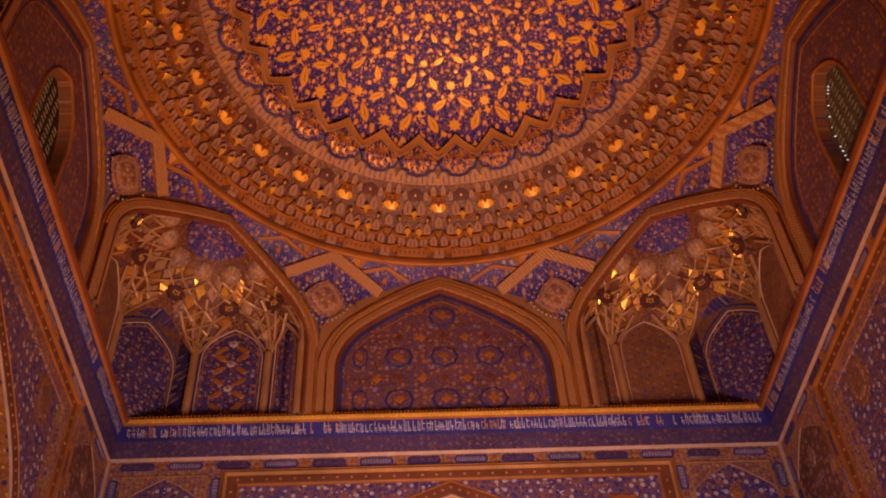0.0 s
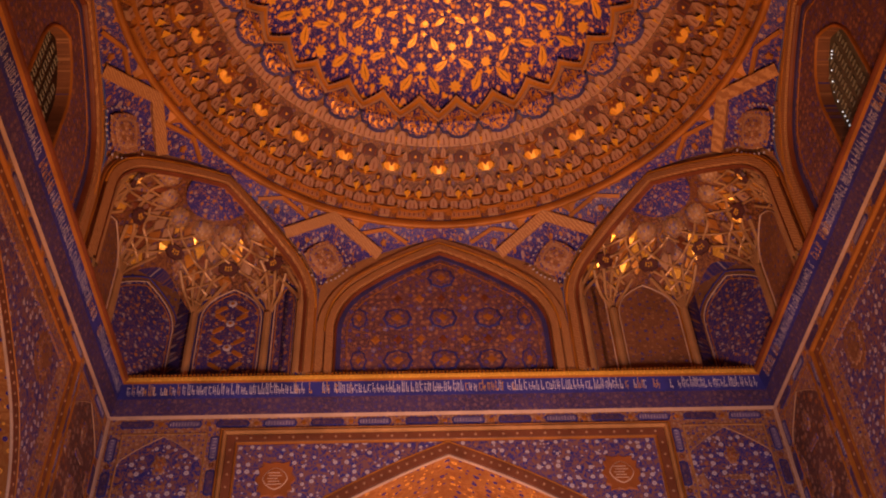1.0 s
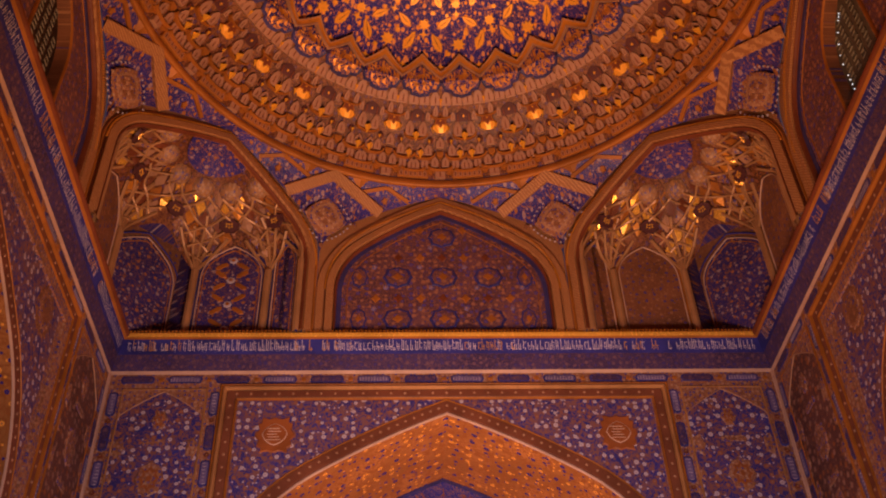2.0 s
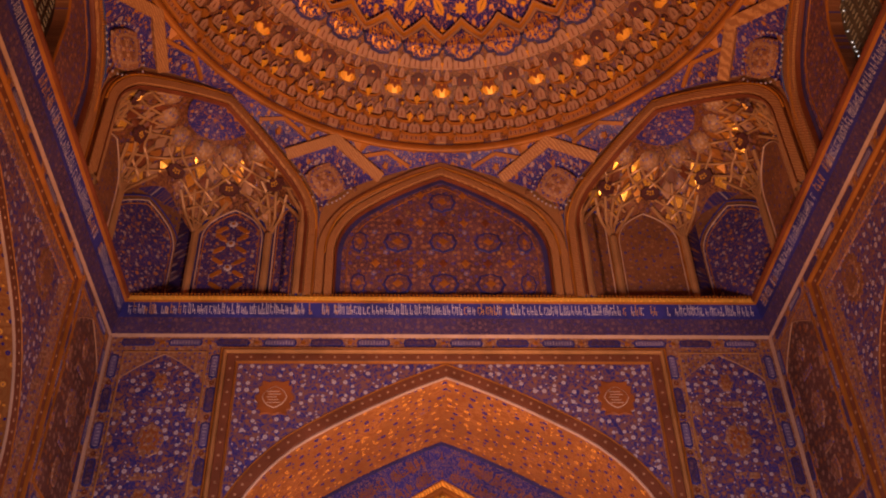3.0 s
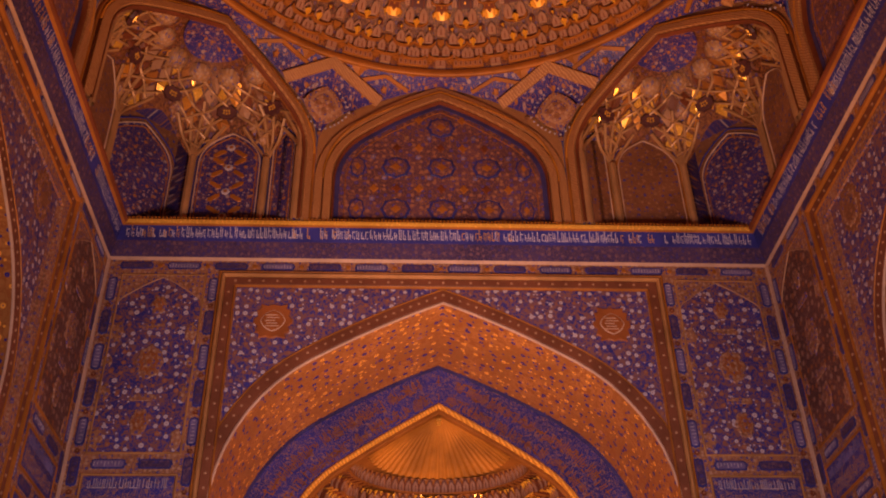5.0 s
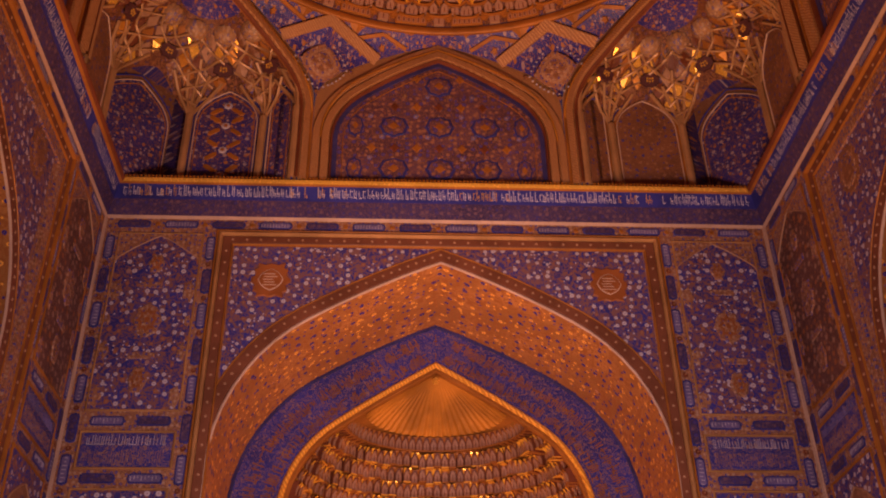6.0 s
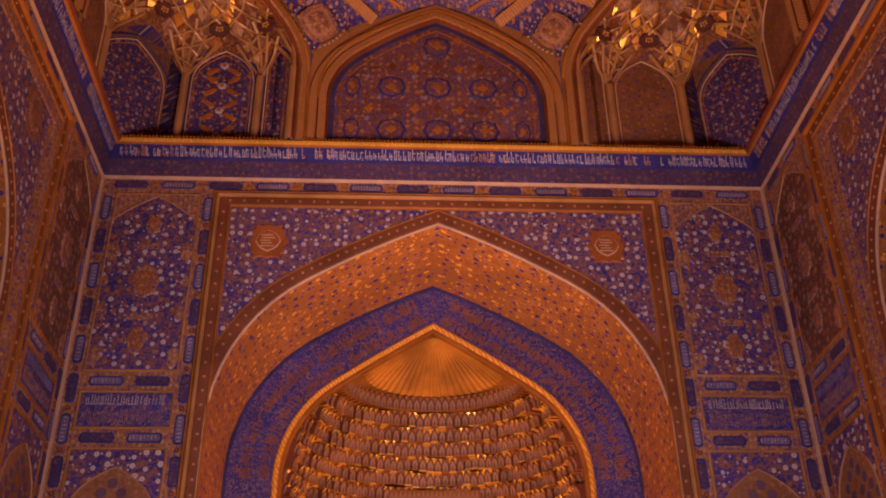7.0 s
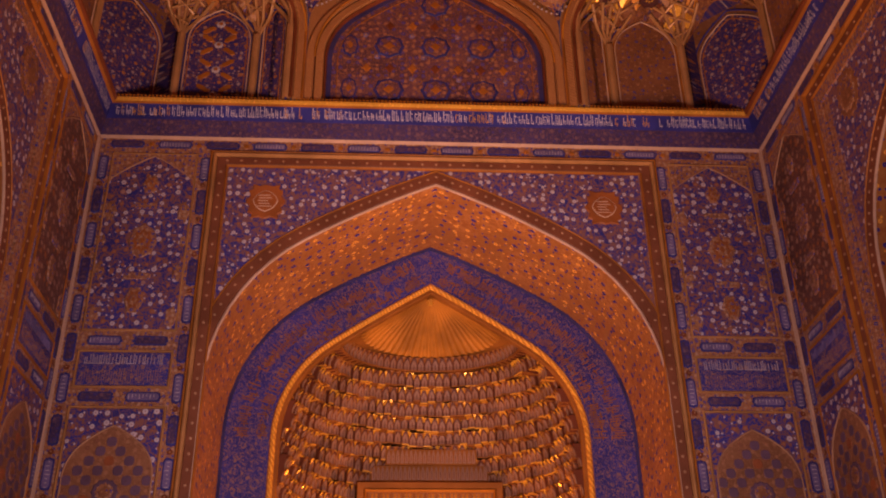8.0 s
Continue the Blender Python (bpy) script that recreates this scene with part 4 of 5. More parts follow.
# one sector: name, mesh, places (part of the sector, row, how far proud)
SECTOR = [
    ("pointed_cell", lambda: ogive(0.197, 0.220), ((0, 0.50, 0.03),)),
    ("niche_slab", lambda: slab(0.30, 0.17), ((0.37, 0.42, 0.0), (-0.37, 0.42, 0.0))),
    ("ochre_leaf", lambda: leaf_plate(0.13, 0.12), ((0.18, 0.62, 0.0), (-0.18, 0.62, 0.0))),
    ("pointed_cell", lambda: ogive(0.145, 0.209), ((0.10, 1.42, 0.05), (-0.10, 1.42, 0.05), (0.29, 1.40, 0.02), (-0.29, 1.40, 0.02), (0.46, 1.20, 0.05), (-0.46, 1.20, 0.05))),
    ("curved_lip", lambda: bowl(0.42, 0.07), ((0, 1.06, 0.03), (0.5, 0.94, 0.03))),
    ("gilded_drop", lambda: drop(0.125, 0.15), ((0.385, 1.60, 0.30), (-0.385, 1.60, 0.30))),
    ("ochre_leaf", lambda: leaf_plate(0.15, 0.15), ((0, 1.92, 0.06),)),
    ("pointed_cell", lambda: ogive(0.151, 0.220), ((0.23, 2.32, 0.06), (-0.23, 2.32, 0.06), (0.385, 2.32, 0.06), (-0.385, 2.32, 0.06))),
    ("curved_lip", lambda: bowl(0.36, 0.10), ((0.30, 2.04, 0.06), (-0.30, 2.04, 0.06))),
    ("gilded_drop", lambda: drop(0.14, 0.17), ((0.5, 2.84, 0.30),)),
    ("pointed_cell", lambda: ogive(0.162, 0.220), ((0, 2.78, 0.08),)),
    ("dark_hollow", lambda: hollow(0.11, 0.14), ((0.20, 3.02, 0.02), (-0.20, 3.02, 0.02))),
    ("fan_corbel", lambda: fan_corbel(0.34, 0.19), ((0, 3.46, 0.18),)),
    ("pointed_cell", lambda: ogive(0.168, 0.297), ((0.36, 3.66, 0.07), (-0.36, 3.66, 0.07))),
    ("curved_lip", lambda: bowl(0.40, 0.10), ((0.5, 3.36, 0.07),)),
    ("six_pointed_star", lambda: star(0.15), ((0, 4.10, 0.10),)),
    ("pointed_cell", lambda: ogive(0.099, 0.209, 0.03), ((0.11, 4.72, 0.05), (-0.11, 4.72, 0.05))),
    ("curved_lip", lambda: bowl(0.34, 0.06), ((0, 4.52, 0.05),)),
    ("dark_hollow", lambda: hollow(0.30, 0.24), ((0.5, 4.50, 0.02),)),
    ("pointed_cell", lambda: ogive(0.203, 0.275), ((0.125, 5.38, 0.08), (-0.125, 5.38, 0.08), (0.375, 5.38, 0.08), (-0.375, 5.38, 0.08))),
    ("gilded_drop", lambda: drop(0.07, 0.16), ((0, 4.92, 0.30),)),
    ("pointed_cell", lambda: ogive(0.09, 0.17, 0.03), ((0.27, 4.45, 0.03), (-0.27, 4.45, 0.03))),
    ("gilded_drop", lambda: drop(0.06, 0.08), ((0.22, 2.72, 0.16), (-0.22, 2.72, 0.16))),
]
rest = Geo()
for nm, make, places in SECTOR:
    src = make().ob(nm, MATS_CELL, dome)
    used = False
    for j in range(NS):
        for off, u, proud in places:
            a = 2 * math.pi * (j + off) / NS
            m = dome_spot(a, u - 0.14, proud * 0.45)
            if abs(math.atan2(math.sin(a), math.cos(a))) < radians(44):
                if used:
                    clone(src, m, dome)
                else:
                    src.matrix_basis, used = m, True
            else:
                o = len(rest.v)
                rest.v += [m @ v.co for v in src.data.vertices]
                rest.f += [tuple(o + x for x in p.vertices) for p in src.data.polygons]
                rest.i += [p.material_index for p in src.data.polygons]
tagged(rest.ob("stalactite_cells", MATS_CELL, dome), kind="stuff")

R_CAP, Z_CAP, H_CAP = 3.54, 16.17, 1.75


def cap_point(a, s, d=0.0):
    """A point of the cap at the angle a, s from the rim (0) to the crown (1), d below it."""
    u = max(0.0, s) * math.pi / 2
    r, z = R_CAP * math.cos(u) - 2.4 * min(0.0, s), Z_CAP + H_CAP * math.sin(u) + 1.3 * min(0.0, s)
    n = Vector((math.cos(u) / R_CAP, math.sin(u) / H_CAP)).normalized()
    r, z = r - n.x * d, z - n.y * d
    return Vector((r * math.sin(a), r * math.cos(a), z))


g = Geo()
g.grid([[cap_point(2 * math.pi * i / 120, s / 24) for i in range(121)] for s in range(25)])
g.ob("painted_cap", "cap", dome, True)

NZ = 30
S_LO, S_HI = 0.06, 0.19
g = Geo()
n = NZ * 8
g.grid([[cap_point(2 * math.pi * i / n, s0 + (s1 if s1 > 0 else 0) * abs(((i / 8) % 1) - 0.5) * 2 * 0 + (0 if s0 == 0 else (S_HI - S_LO) * (1 - abs(((i / 8) % 1) * 2 - 1))), 0.02) for i in range(n + 1)] for s0, s1 in ((0, 0), (S_LO, 0))])
g.ob("scallop_frieze", "scallop", dome)
zig = lambda i: S_LO + (S_HI - S_LO) * (1 - abs(((i / 8) % 1) * 2 - 1))
for o0, o1, d, mat, nm in ((-0.028, -0.016, 0.125, "pale", "zigzag_lower_line"), (-0.016, 0.024, 0.11, "gold", "zigzag_band"), (0.024, 0.036, 0.125, "pale", "zigzag_upper_line")):
    g = Geo()
    rows = []
    for o, dd in ((o0, 0.0), (o0, d), (o1, d), (o1, 0.0)):
        rows.append([cap_point(2 * math.pi * i / n, max(0.0, zig(i) + o), dd) for i in range(n + 1)])
    g.grid(rows)
    g.ob(nm, mat, dome)

for j in range(NZ):
    a0, da = 2 * math.pi * (j + 0.5) / NZ, math.pi / NZ
    g = Geo()
    for lay, (f, d, mid) in enumerate(((1.0, 0.06, 0), (0.92, 0.07, 1))):
        outline = [(-1, 0.045), (-0.98, 0.0), (-0.80, -0.045), (-0.5, -0.05), (-0.42, -0.075), (0, -0.088), (0.42, -0.075), (0.5, -0.05), (0.80, -0.045), (0.98, 0.0), (1, 0.045), (0.5, 0.10), (0, 0.15), (-0.5, 0.10)]
        v = [cap_point(a0 + x * f * da, 0.05 + (y - 0.05) * f, d) for x, y in outline] + [cap_point(a0, 0.03, d)]
        v += [cap_point(a0 + x * f * da, 0.05 + (y - 0.05) * f, d - 0.05) for x, y in outline]
        k = len(outline)
        g.add(v, [(i, (i + 1) % k, k) for i in range(k)] + [(i, (i + 1) % k, k + 1 + (i + 1) % k, k + 1 + i) for i in range(k)], mid)
    for q in range(7):
        th = radians(-75 + 25 * q)
        for r0, r1, bend in ((0.02, 0.085, 0.25), (0.095, 0.15, -0.25)):
            left, right = [], []
            for e in range(5):
                rr, aa = r0 + (r1 - r0) * e / 4, th + bend * math.sin(math.pi * e / 4)
                cx, cy = math.sin(aa) * rr * 6.3, 0.10 - math.cos(aa) * rr * 1.18
                wd = 0.045 * (0.35 + math.sin(math.pi * e / 4))
                left.append(cap_point(a0 + (cx - wd) * da, cy, 0.078))
                right.append(cap_point(a0 + (cx + wd) * da, cy, 0.092))
            g.grid([left, right], 2)
    g.ob("scallop", ["navy", "scallop", "gold"], dome)

LEAF = [(0, 0.0), (0.10, 0.10), (0.20, 0.14), (0.24, 0.24), (0.32, 0.30), (0.30, 0.42), (0.32, 0.52), (0.24, 0.62), (0.20, 0.76), (0.08, 0.88), (0, 1.0)]


def on_cap(g, a, s, size, turn, outline, d=0.03, mid=0):
    """Lay an outline of (x, y), about 1 long, on the cap."""
    u = s * math.pi / 2
    r = max(0.15, R_CAP * math.cos(u))
    per = math.hypot(R_CAP * math.sin(u), H_CAP * math.cos(u)) * math.pi / 2
    ct, st = math.cos(turn), math.sin(turn)
    cx, cy = sum(p[0] for p in outline) / len(outline), sum(p[1] for p in outline) / len(outline)
    lay = lambda x, y, dd: cap_point(a + (x * ct - y * st) * size / r, s + (x * st + y * ct) * size / per, dd)
    v = [lay(x, y, 0.005) for x, y in outline] + [lay(cx + (x - cx) * 0.88, cy + (y - cy) * 0.88, d) for x, y in outline] + [lay(cx, cy, d)]
    k = len(outline)
    f = []
    for i in range(k):
        j = (i + 1) % k
        f += [(i, j, k + j, k + i), (k + i, k + j, 2 * k)]
    g.add(v, f, mid)


leaf = LEAF + [(-x, y) for x, y in LEAF[-2:0:-1]]
leaf = [(x * 0.62, y - 0.5) for x, y in leaf]
rib = [(0, -0.42), (0.025, 0.0), (0, 0.40), (-0.025, 0.0)]
cross = [(0.5 * (1.0 if q % 2 == 0 else 0.34) * math.sin(q * math.pi / 4), 0.5 * (1.0 if q % 2 == 0 else 0.34) * math.cos(q * math.pi / 4)) for q in range(8)]
flower = [(0.5 * (1.0 if q % 2 == 0 else 0.62) * math.sin(q * math.pi / 8), 0.5 * (1.0 if q % 2 == 0 else 0.62) * math.cos(q * math.pi / 8)) for q in range(16)]
small = Geo()
for j in range(NZ):
    a = 2 * math.pi * j / NZ
    on_cap(small, a, S_LO + 0.09, 0.20, 0, cross)
    on_cap(small, a + math.pi / NZ, 0.07, 0.22, math.pi, flower[4:13], 0.035)
ring_s, size = 0.285, 0.43
for ring in range(7):
    for j in range(15):
        a = 2 * math.pi * (j + (0.5 if ring % 2 else 0.0) + 0.25) / 15
        da = 2 * math.pi / 15
        if ring < 5:
            g = Geo()
            on_cap(g, a, ring_s, size * 0.66, 0, flower)
            g.ob("gold_flower", "leaf", dome)
            for e in (-1, 1):
                g = Geo()
                on_cap(g, a + e * da * 0.31, ring_s + 0.012, size, -e * (0.5 if ring % 2 == 0 else 0.9), leaf)
                on_cap(g, a + e * da * 0.31, ring_s + 0.012, size, -e * (0.5 if ring % 2 == 0 else 0.9), rib, 0.04, 1)
                g.ob("gold_leaf", ["leaf", "deep"], dome)
        else:
            on_cap(small, a, ring_s, size, 0, flower)
            on_cap(small, a + da / 2, ring_s, size, 0, leaf)
        on_cap(small, a + da * 0.5, ring_s + 0.05, size * 0.5, 0, cross)
        on_cap(small, a + da * 0.12, ring_s + 0.055, size * 0.3, 0, flower)
        on_cap(small, a - da * 0.15, ring_s - 0.05, size * 0.28, 0, flower)
    ring_s += 0.098 - ring * 0.003
    size *= 0.86
tagged(small.ob("small_flowers", "leaf", dome), kind="stuff")


# ---- squinches: half-decagon niches with net vaults in the four corners ----
def tube(g, pts, r, mid=0, n=5):
    """A thin rounded rib through points in space."""
    rows = []
    for i, p in enumerate(pts):
        t = (pts[min(i + 1, len(pts) - 1)] - pts[max(i - 1, 0)]).normalized()
        a = t.orthogonal().normalized()
        ref = Vector((0, -1, -0.3))
        a = (ref - t * ref.dot(t)).normalized()
        b = t.cross(a)
        rows.append([p + (a * math.cos(2 * math.pi * q / n) + b * math.sin(2 * math.pi * q / n)) * r for q in range(n + 1)])
    g.grid(rows, mid)


PLAN = [(1.93, 0.05), (1.71, 0.70), (0.78, 1.62), (-0.78, 1.62), (-1.71, 0.70), (-1.93, 0.05)]
ANG = [0, 24, 66, 114, 156, 180]
PROFILE = [(1.93, 1.80, 13.25), (1.90, 1.76, 13.70), (1.64, 1.44, 14.15), (1.14, 1.10, 14.50), (0.58, 0.76, 14.76), (0.22, 0.40, 14.90), (0.0, 0.0, 14.96)]


def vault(a, j):
    """A point of the net vault: a degrees round from the right foot, j along its rise."""
    i = min(int(j), len(PROFILE) - 2)
    f = j - i
    ax, dy, z = (PROFILE[i][q] * (1 - f) + PROFILE[i + 1][q] * f for q in range(3))
    return Vector((ax * math.cos(radians(a)), dy * math.sin(radians(a)), z))


def inward(p, d):
    c = Vector((0, 0, 13.6))
    return p + (c - p).normalized() * d


def squinch(k, looks):
    t = empty("squinch_niche", "corner niche with ribbed gold net vault and painted panels", "niche", face8(k, APO + 0.06), "", "corner niches")
    for i in range(5):
        p0, p1 = (Vector((*p, 0)) for p in PLAN[i:i + 2])
        if i == 2:          # the panel across the corner stands deeper, between two returns
            for e in (-1, 1):
                g = Geo()
                g.grid([[(e * 0.78, 1.62, z), (e * 0.70, 2.07, z)] for z in (Z_TOP - 0.02, 13.2, 14.3)])
                g.ob("panel_return", "niche", t)
            g = Geo()
            g.grid([[(-0.8, yy, 14.1), (0.8, yy, 14.1)] for yy in (1.5, 2.1)])
            g.ob("panel_head", "niche", t)
            p0, p1 = Vector((0.78, 2.06, 0)), Vector((-0.78, 2.06, 0))
        mid = (p0 + p1) / 2
        ln = (p1 - p0).length
        # local axes: x along the facet, y outwards
        xx = (p0 - p1).normalized()
        out = Vector((0, 0, 1)).cross(xx).normalized()
        m = Matrix.Translation(mid) @ Matrix((xx, out, Vector((0, 0, 1)))).transposed().to_4x4()
        hw = ln / 2
        g = Geo()
        g.grid([[(-hw, 0.02, Z_TOP - 0.02), (hw, 0.02, Z_TOP - 0.02)], [(-hw, 0.02, 14.2), (hw, 0.02, 14.2)]])
        g.ob("facet", ("navy" if i != 2 else "rust") if looks[i] != "rust" else "deep", t, False, m)
        h = arch(hw - 0.12, 13.62 - hw * 0.55, 13.95, 52, 0.45, 6)
        g = Geo()
        g.grid([[(x, 0.008, Z_TOP) for x, z in h], [(x, 0.008, z) for x, z in h]], 0, True)
        pn = g.ob("painted_panel", looks[i], t, False, m)
        for o0, o1, mat in ((-0.012, 0.012, "line"), (0.085, 0.11, "blue")):
            g = Geo()
            sweep(g, legs(h, Z_TOP), bead(o0, o1, -0.012, 0.01))
            g.ob("panel_line", mat, pn)
        if looks[i] == "niche":
            hh = arch(hw - 0.17, 13.60 - hw * 0.55, 13.86, 52, 0.45, 6)
            g = Geo()
            sweep(g, legs(hh, Z_TOP), bead(-0.01, 0.01, -0.006, 0.01))
            g.ob("panel_inner_line", "deep", pn)
        if i in (1, 3) and looks[i] == "niche":
            for q, z in enumerate((12.08, 12.62, 13.16, 13.62)):
                g = Geo()
                plate(g, lobed(0, z, 0.085, 0.085, 8, 0.2), -0.008, 0.008, 0, 0.02)
                plate(g, lobed(0, z, 0.04, 0.04, 6, 0.2, 12), -0.014, -0.008, 1, 0.01)
                g.ob("panel_flower", ["white", "deep"], pn)
                for e in (-1, 1):
                    for f in (-1, 1):
                        if z + f * 0.13 > 13.7:
                            continue
                        ca, sa = math.cos(f * e * 0.62), math.sin(f * e * 0.62)
                        o = [(e * 0.19 + x * ca - zz * sa, z + f * 0.14 + x * sa + zz * ca) for x, zz in ((-0.13, 0), (-0.09, 0.045), (0.09, 0.045), (0.13, 0), (0.09, -0.045), (-0.09, -0.045))]
                        g = Geo()
                        plate(g, o, -0.006, 0.008, 0, 0.012)
                        g.ob("panel_bar", "deep", pn)
    # colonnettes on the edges
    for i in range(6):
        p = Vector((*PLAN[i], 0)) * 0.985
        g = Geo()
        tube(g, [p + Vector((0, 0, z)) for z in (Z_TOP - 0.02, 12.4, 13.0, 13.35)], 0.07, 0, 8)
        g.ob("colonnette", "pale_gold", t)
    # vault surface
    g = Geo()
    rows = []
    for f in (0, 0.12, 0.25, 0.4, 0.55, 0.7, 0.85, 1.0):
        row = []
        for q in range(61):
            a = 3 * q
            i = max(n for n in range(5) if ANG[n] <= a)
            x = (a - ANG[i]) / (ANG[i + 1] - ANG[i])
            j0 = 0.10 + 1.45 * (1 - abs(2 * x - 1) ** 1.7)
            row.append(vault(a, j0 + (5.99 - j0) * f))
        rows.append(row)
    g.grid(rows)
    g.ob("vault", "cellback", t)
    g = Geo()
    g.grid([[vault(180 * q / 20, j) * 0.985 + Vector((0, 0, 0.15)) for q in range(21)] for j in (4.0, 5, 5.95)])
    g.ob("blue_crown", "shell", t)
    # ribs
    g = Geo()
    for i in range(6):
        a = ANG[i]
        for da, j1 in ((-15, 1.7), (15, 1.7), (-7, 1.9), (7, 1.9), (0, 2.4)):
            if 0 <= a + da <= 180:
                pts = [inward(vault(a + da * (q / 6) ** 1.3, 0.05 + (j1 - 0.05) * q / 6), 0.05) for q in range(7)]
                tube(g, pts, 0.032)
    def foot(a):
        p = max(n for n in range(5) if ANG[n] <= a)
        x = (a - ANG[p]) / (ANG[p + 1] - ANG[p])
        return 0.22 + 1.45 * (1 - abs(2 * x - 1) ** 1.7)

    for q in range(-6, 19):
        for way in (-1, 1):
            run = []
            for e in range(22):
                j = 0.55 + 2.55 * e / 21
                a = 15 * q + way * (j - 0.55) * 27
                if 2 < a < 178 and j > foot(a) + 0.12:
                    run.append(inward(vault(a, j), 0.055 + 0.03 * math.sin(e * 1.3)))
                elif len(run) > 2:
                    break
                else:
                    run = []
            if len(run) > 2:
                tube(g, run, 0.024)
    tagged(g.ob("vault_ribs", "pale_gold", t), kind="stuff")
    # gilded facets between the ribs
    rnd = random.Random(k)
    for row, j in enumerate((0.75, 1.25, 1.75, 2.2, 2.65, 3.1)):
        cols = 18
        for i in range(cols):
            a = (i + (0.5 if row % 2 else 0.0) + 0.25) * 180 / cols
            if a > 177:
                continue
            p = max(n for n in range(5) if ANG[n] <= a)
            x = (a - ANG[p]) / (ANG[p + 1] - ANG[p])
            if j < 0.25 + 1.45 * (1 - abs(2 * x - 1) ** 1.7) + 0.2:
                continue
            q = 4.4
            c = [inward(vault(*u), 0.02) for u in ((a - q, j), (a, j - 0.34), (a + q, j), (a, j + 0.34))]
            ap = inward((c[0] + c[1] + c[2] + c[3]) / 4, -0.03 + 0.09 * rnd.random()) + Vector((rnd.uniform(-0.04, 0.04), 0, rnd.uniform(-0.04, 0.04)))
            g = Geo()
            g.add(c + [ap], [(0, 1, 4), (1, 2, 4), (2, 3, 4), (3, 0, 4)])
            # leaf-gold picks put the scattered glints of the vault into the colour
            g.ob("gilded_facet", rnd.choice(("leafgold", "leafgold", "gold", "deep", "deep", "red", "pale", "rust", "border")), t)
    # dark stars with a gold flower above the panels
    for i in range(5):
        p = inward(vault((14, 50, 90, 130, 166)[i], 2.15), 0.10)
        out = Vector((p.x, p.y, 0.9)).normalized()
        xx = Vector((0, 0, 1)).cross(out).normalized()
        m = Matrix.Translation(p) @ Matrix((xx, out, xx.cross(out))).transposed().to_4x4()
        g = Geo()
        plate(g, [((0.20 if q % 2 else 0.175) * math.cos(q * math.pi / 8), (0.15 if q % 2 else 0.125) * math.sin(q * math.pi / 8)) for q in range(16)], -0.02, 0.03, 0, 0.02)
        for x, z in ((-0.05, 0.015), (0, 0.03), (0.05, 0.015), (-0.045, -0.03), (0, -0.025), (0.045, -0.03)):
            plate(g, lobed(x, z, 0.022, 0.024, 4, 0.25, 8), -0.03, -0.02, 1, 0.006)
        g.ob("star_boss", ["dark_star", "leafgold"], t, False, m)
    # ribbed round shells under the crown
    for i in range(6):
        a = 15 + 30 * i
        c = vault(a, 3.25)
        g = Geo()
        rows = []
        for u in range(7):
            th = math.pi / 2 * u / 6
            rr = [0.24 * (1 - 0.10 * (q % 2)) * math.cos(th) for q in range(33)]
            rows.append([c + Vector((rr[q] * math.cos(math.pi * q / 16), rr[q] * math.sin(math.pi * q / 16), -0.22 * math.sin(th) + 0.10)) for q in range(33)])
        g.grid(rows)
        g.ob("shell_boss", "pale_shell", t, True)
    return t


M["pale_gold"] = plain("pale_gilded_plaster", (0.50, 0.25, 0.11), 0.42, 0.15, 18, 0.3)
M["pale_shell"] = ornament("pale_flowered_shell", (0.36, 0.19, 0.12), (0.50, 0.30, 0.20), (0.14, 0.10, 0.26), (0.48, 0.22, 0.08), 13, 0.28, 0.6, 0.2, "xy", 0.45)
M["dark_star"] = plain("dark_star_paint", (0.11, 0.035, 0.035), 0.5)
for k in (1, 3, 5, 7):
    squinch(k, ["niche", "rust" if k == 7 else "niche", "niche", "rust", "rust"] if k in (7, 3) else ["niche", "niche", "niche", "rust", "niche"])

# ---- lattice windows in the side arches ----
for k, lit in ((2, False), (6, True)):
    t = empty("window_%d" % (1 if k == 2 else 2), "arched plaster lattice window set in the painted side arch", "window", face8(k, APO), "structure")
    h = legs(arch(0.58, 12.9, 13.78, 50, 0.5, 9), Z_TOP)
    g = Geo()
    sweep(g, h, [(0.05, 0.065), (0.0, 0.06), (0.0, 0.27)])
    g.ob("window_reveal", "rust", t)
    g = Geo()
    sweep(g, h, bead(0.0, 0.06, 0.03, 0.08))
    g.ob("window_frame", "deep", t)
    g = Geo()
    g.grid([[(x, 0.24, Z_TOP) for x, z in h[1:-1]], [(x, 0.24, z) for x, z in h[1:-1]]], 0, True)
    # near-black sheet stands in for the darkness of the unlit opening
    g.ob("pane", "dark_glass" if not lit else "grey_pane", t)
    if lit:         # daylight through the small holes along the pane's edge
        hp = arch(0.50, 12.85, 13.66, 50, 0.5, 9)
        for i, (x, z) in enumerate(hp[1:14:2] + [(e * 0.50, 12.1 + 0.10 * q) for e in (-1, 1) for q in range(7)]):
            g = Geo()
            plate(g, lobed(x, z, 0.012, 0.012, 4, 0.05, 8), 0.225, 0.24, 0, 0.003)
            g.ob("light_hole", "daylight", t)
    for i in range(5):
        x = -0.40 + i * 0.20
        for j in range(9):
            z = 11.95 + j * 0.20
            lim = next((b for a, b in h[1:-1] if a >= x), 0)
            if z + 0.08 < lim:
                g = Geo()
                sweep(g, [(x - 0.05, z - 0.05), (x - 0.05, z + 0.05), (x + 0.05, z + 0.05), (x + 0.05, z - 0.05)], bead(-0.010, 0.010, 0.222, 0.238, 4), 0, True)
                g.ob("lattice_square", "lattice", t)

# ---- half domes closing the bays; the north one is the mihrab with its stalactites ----
inn_curve = arch(**INN, n=40)


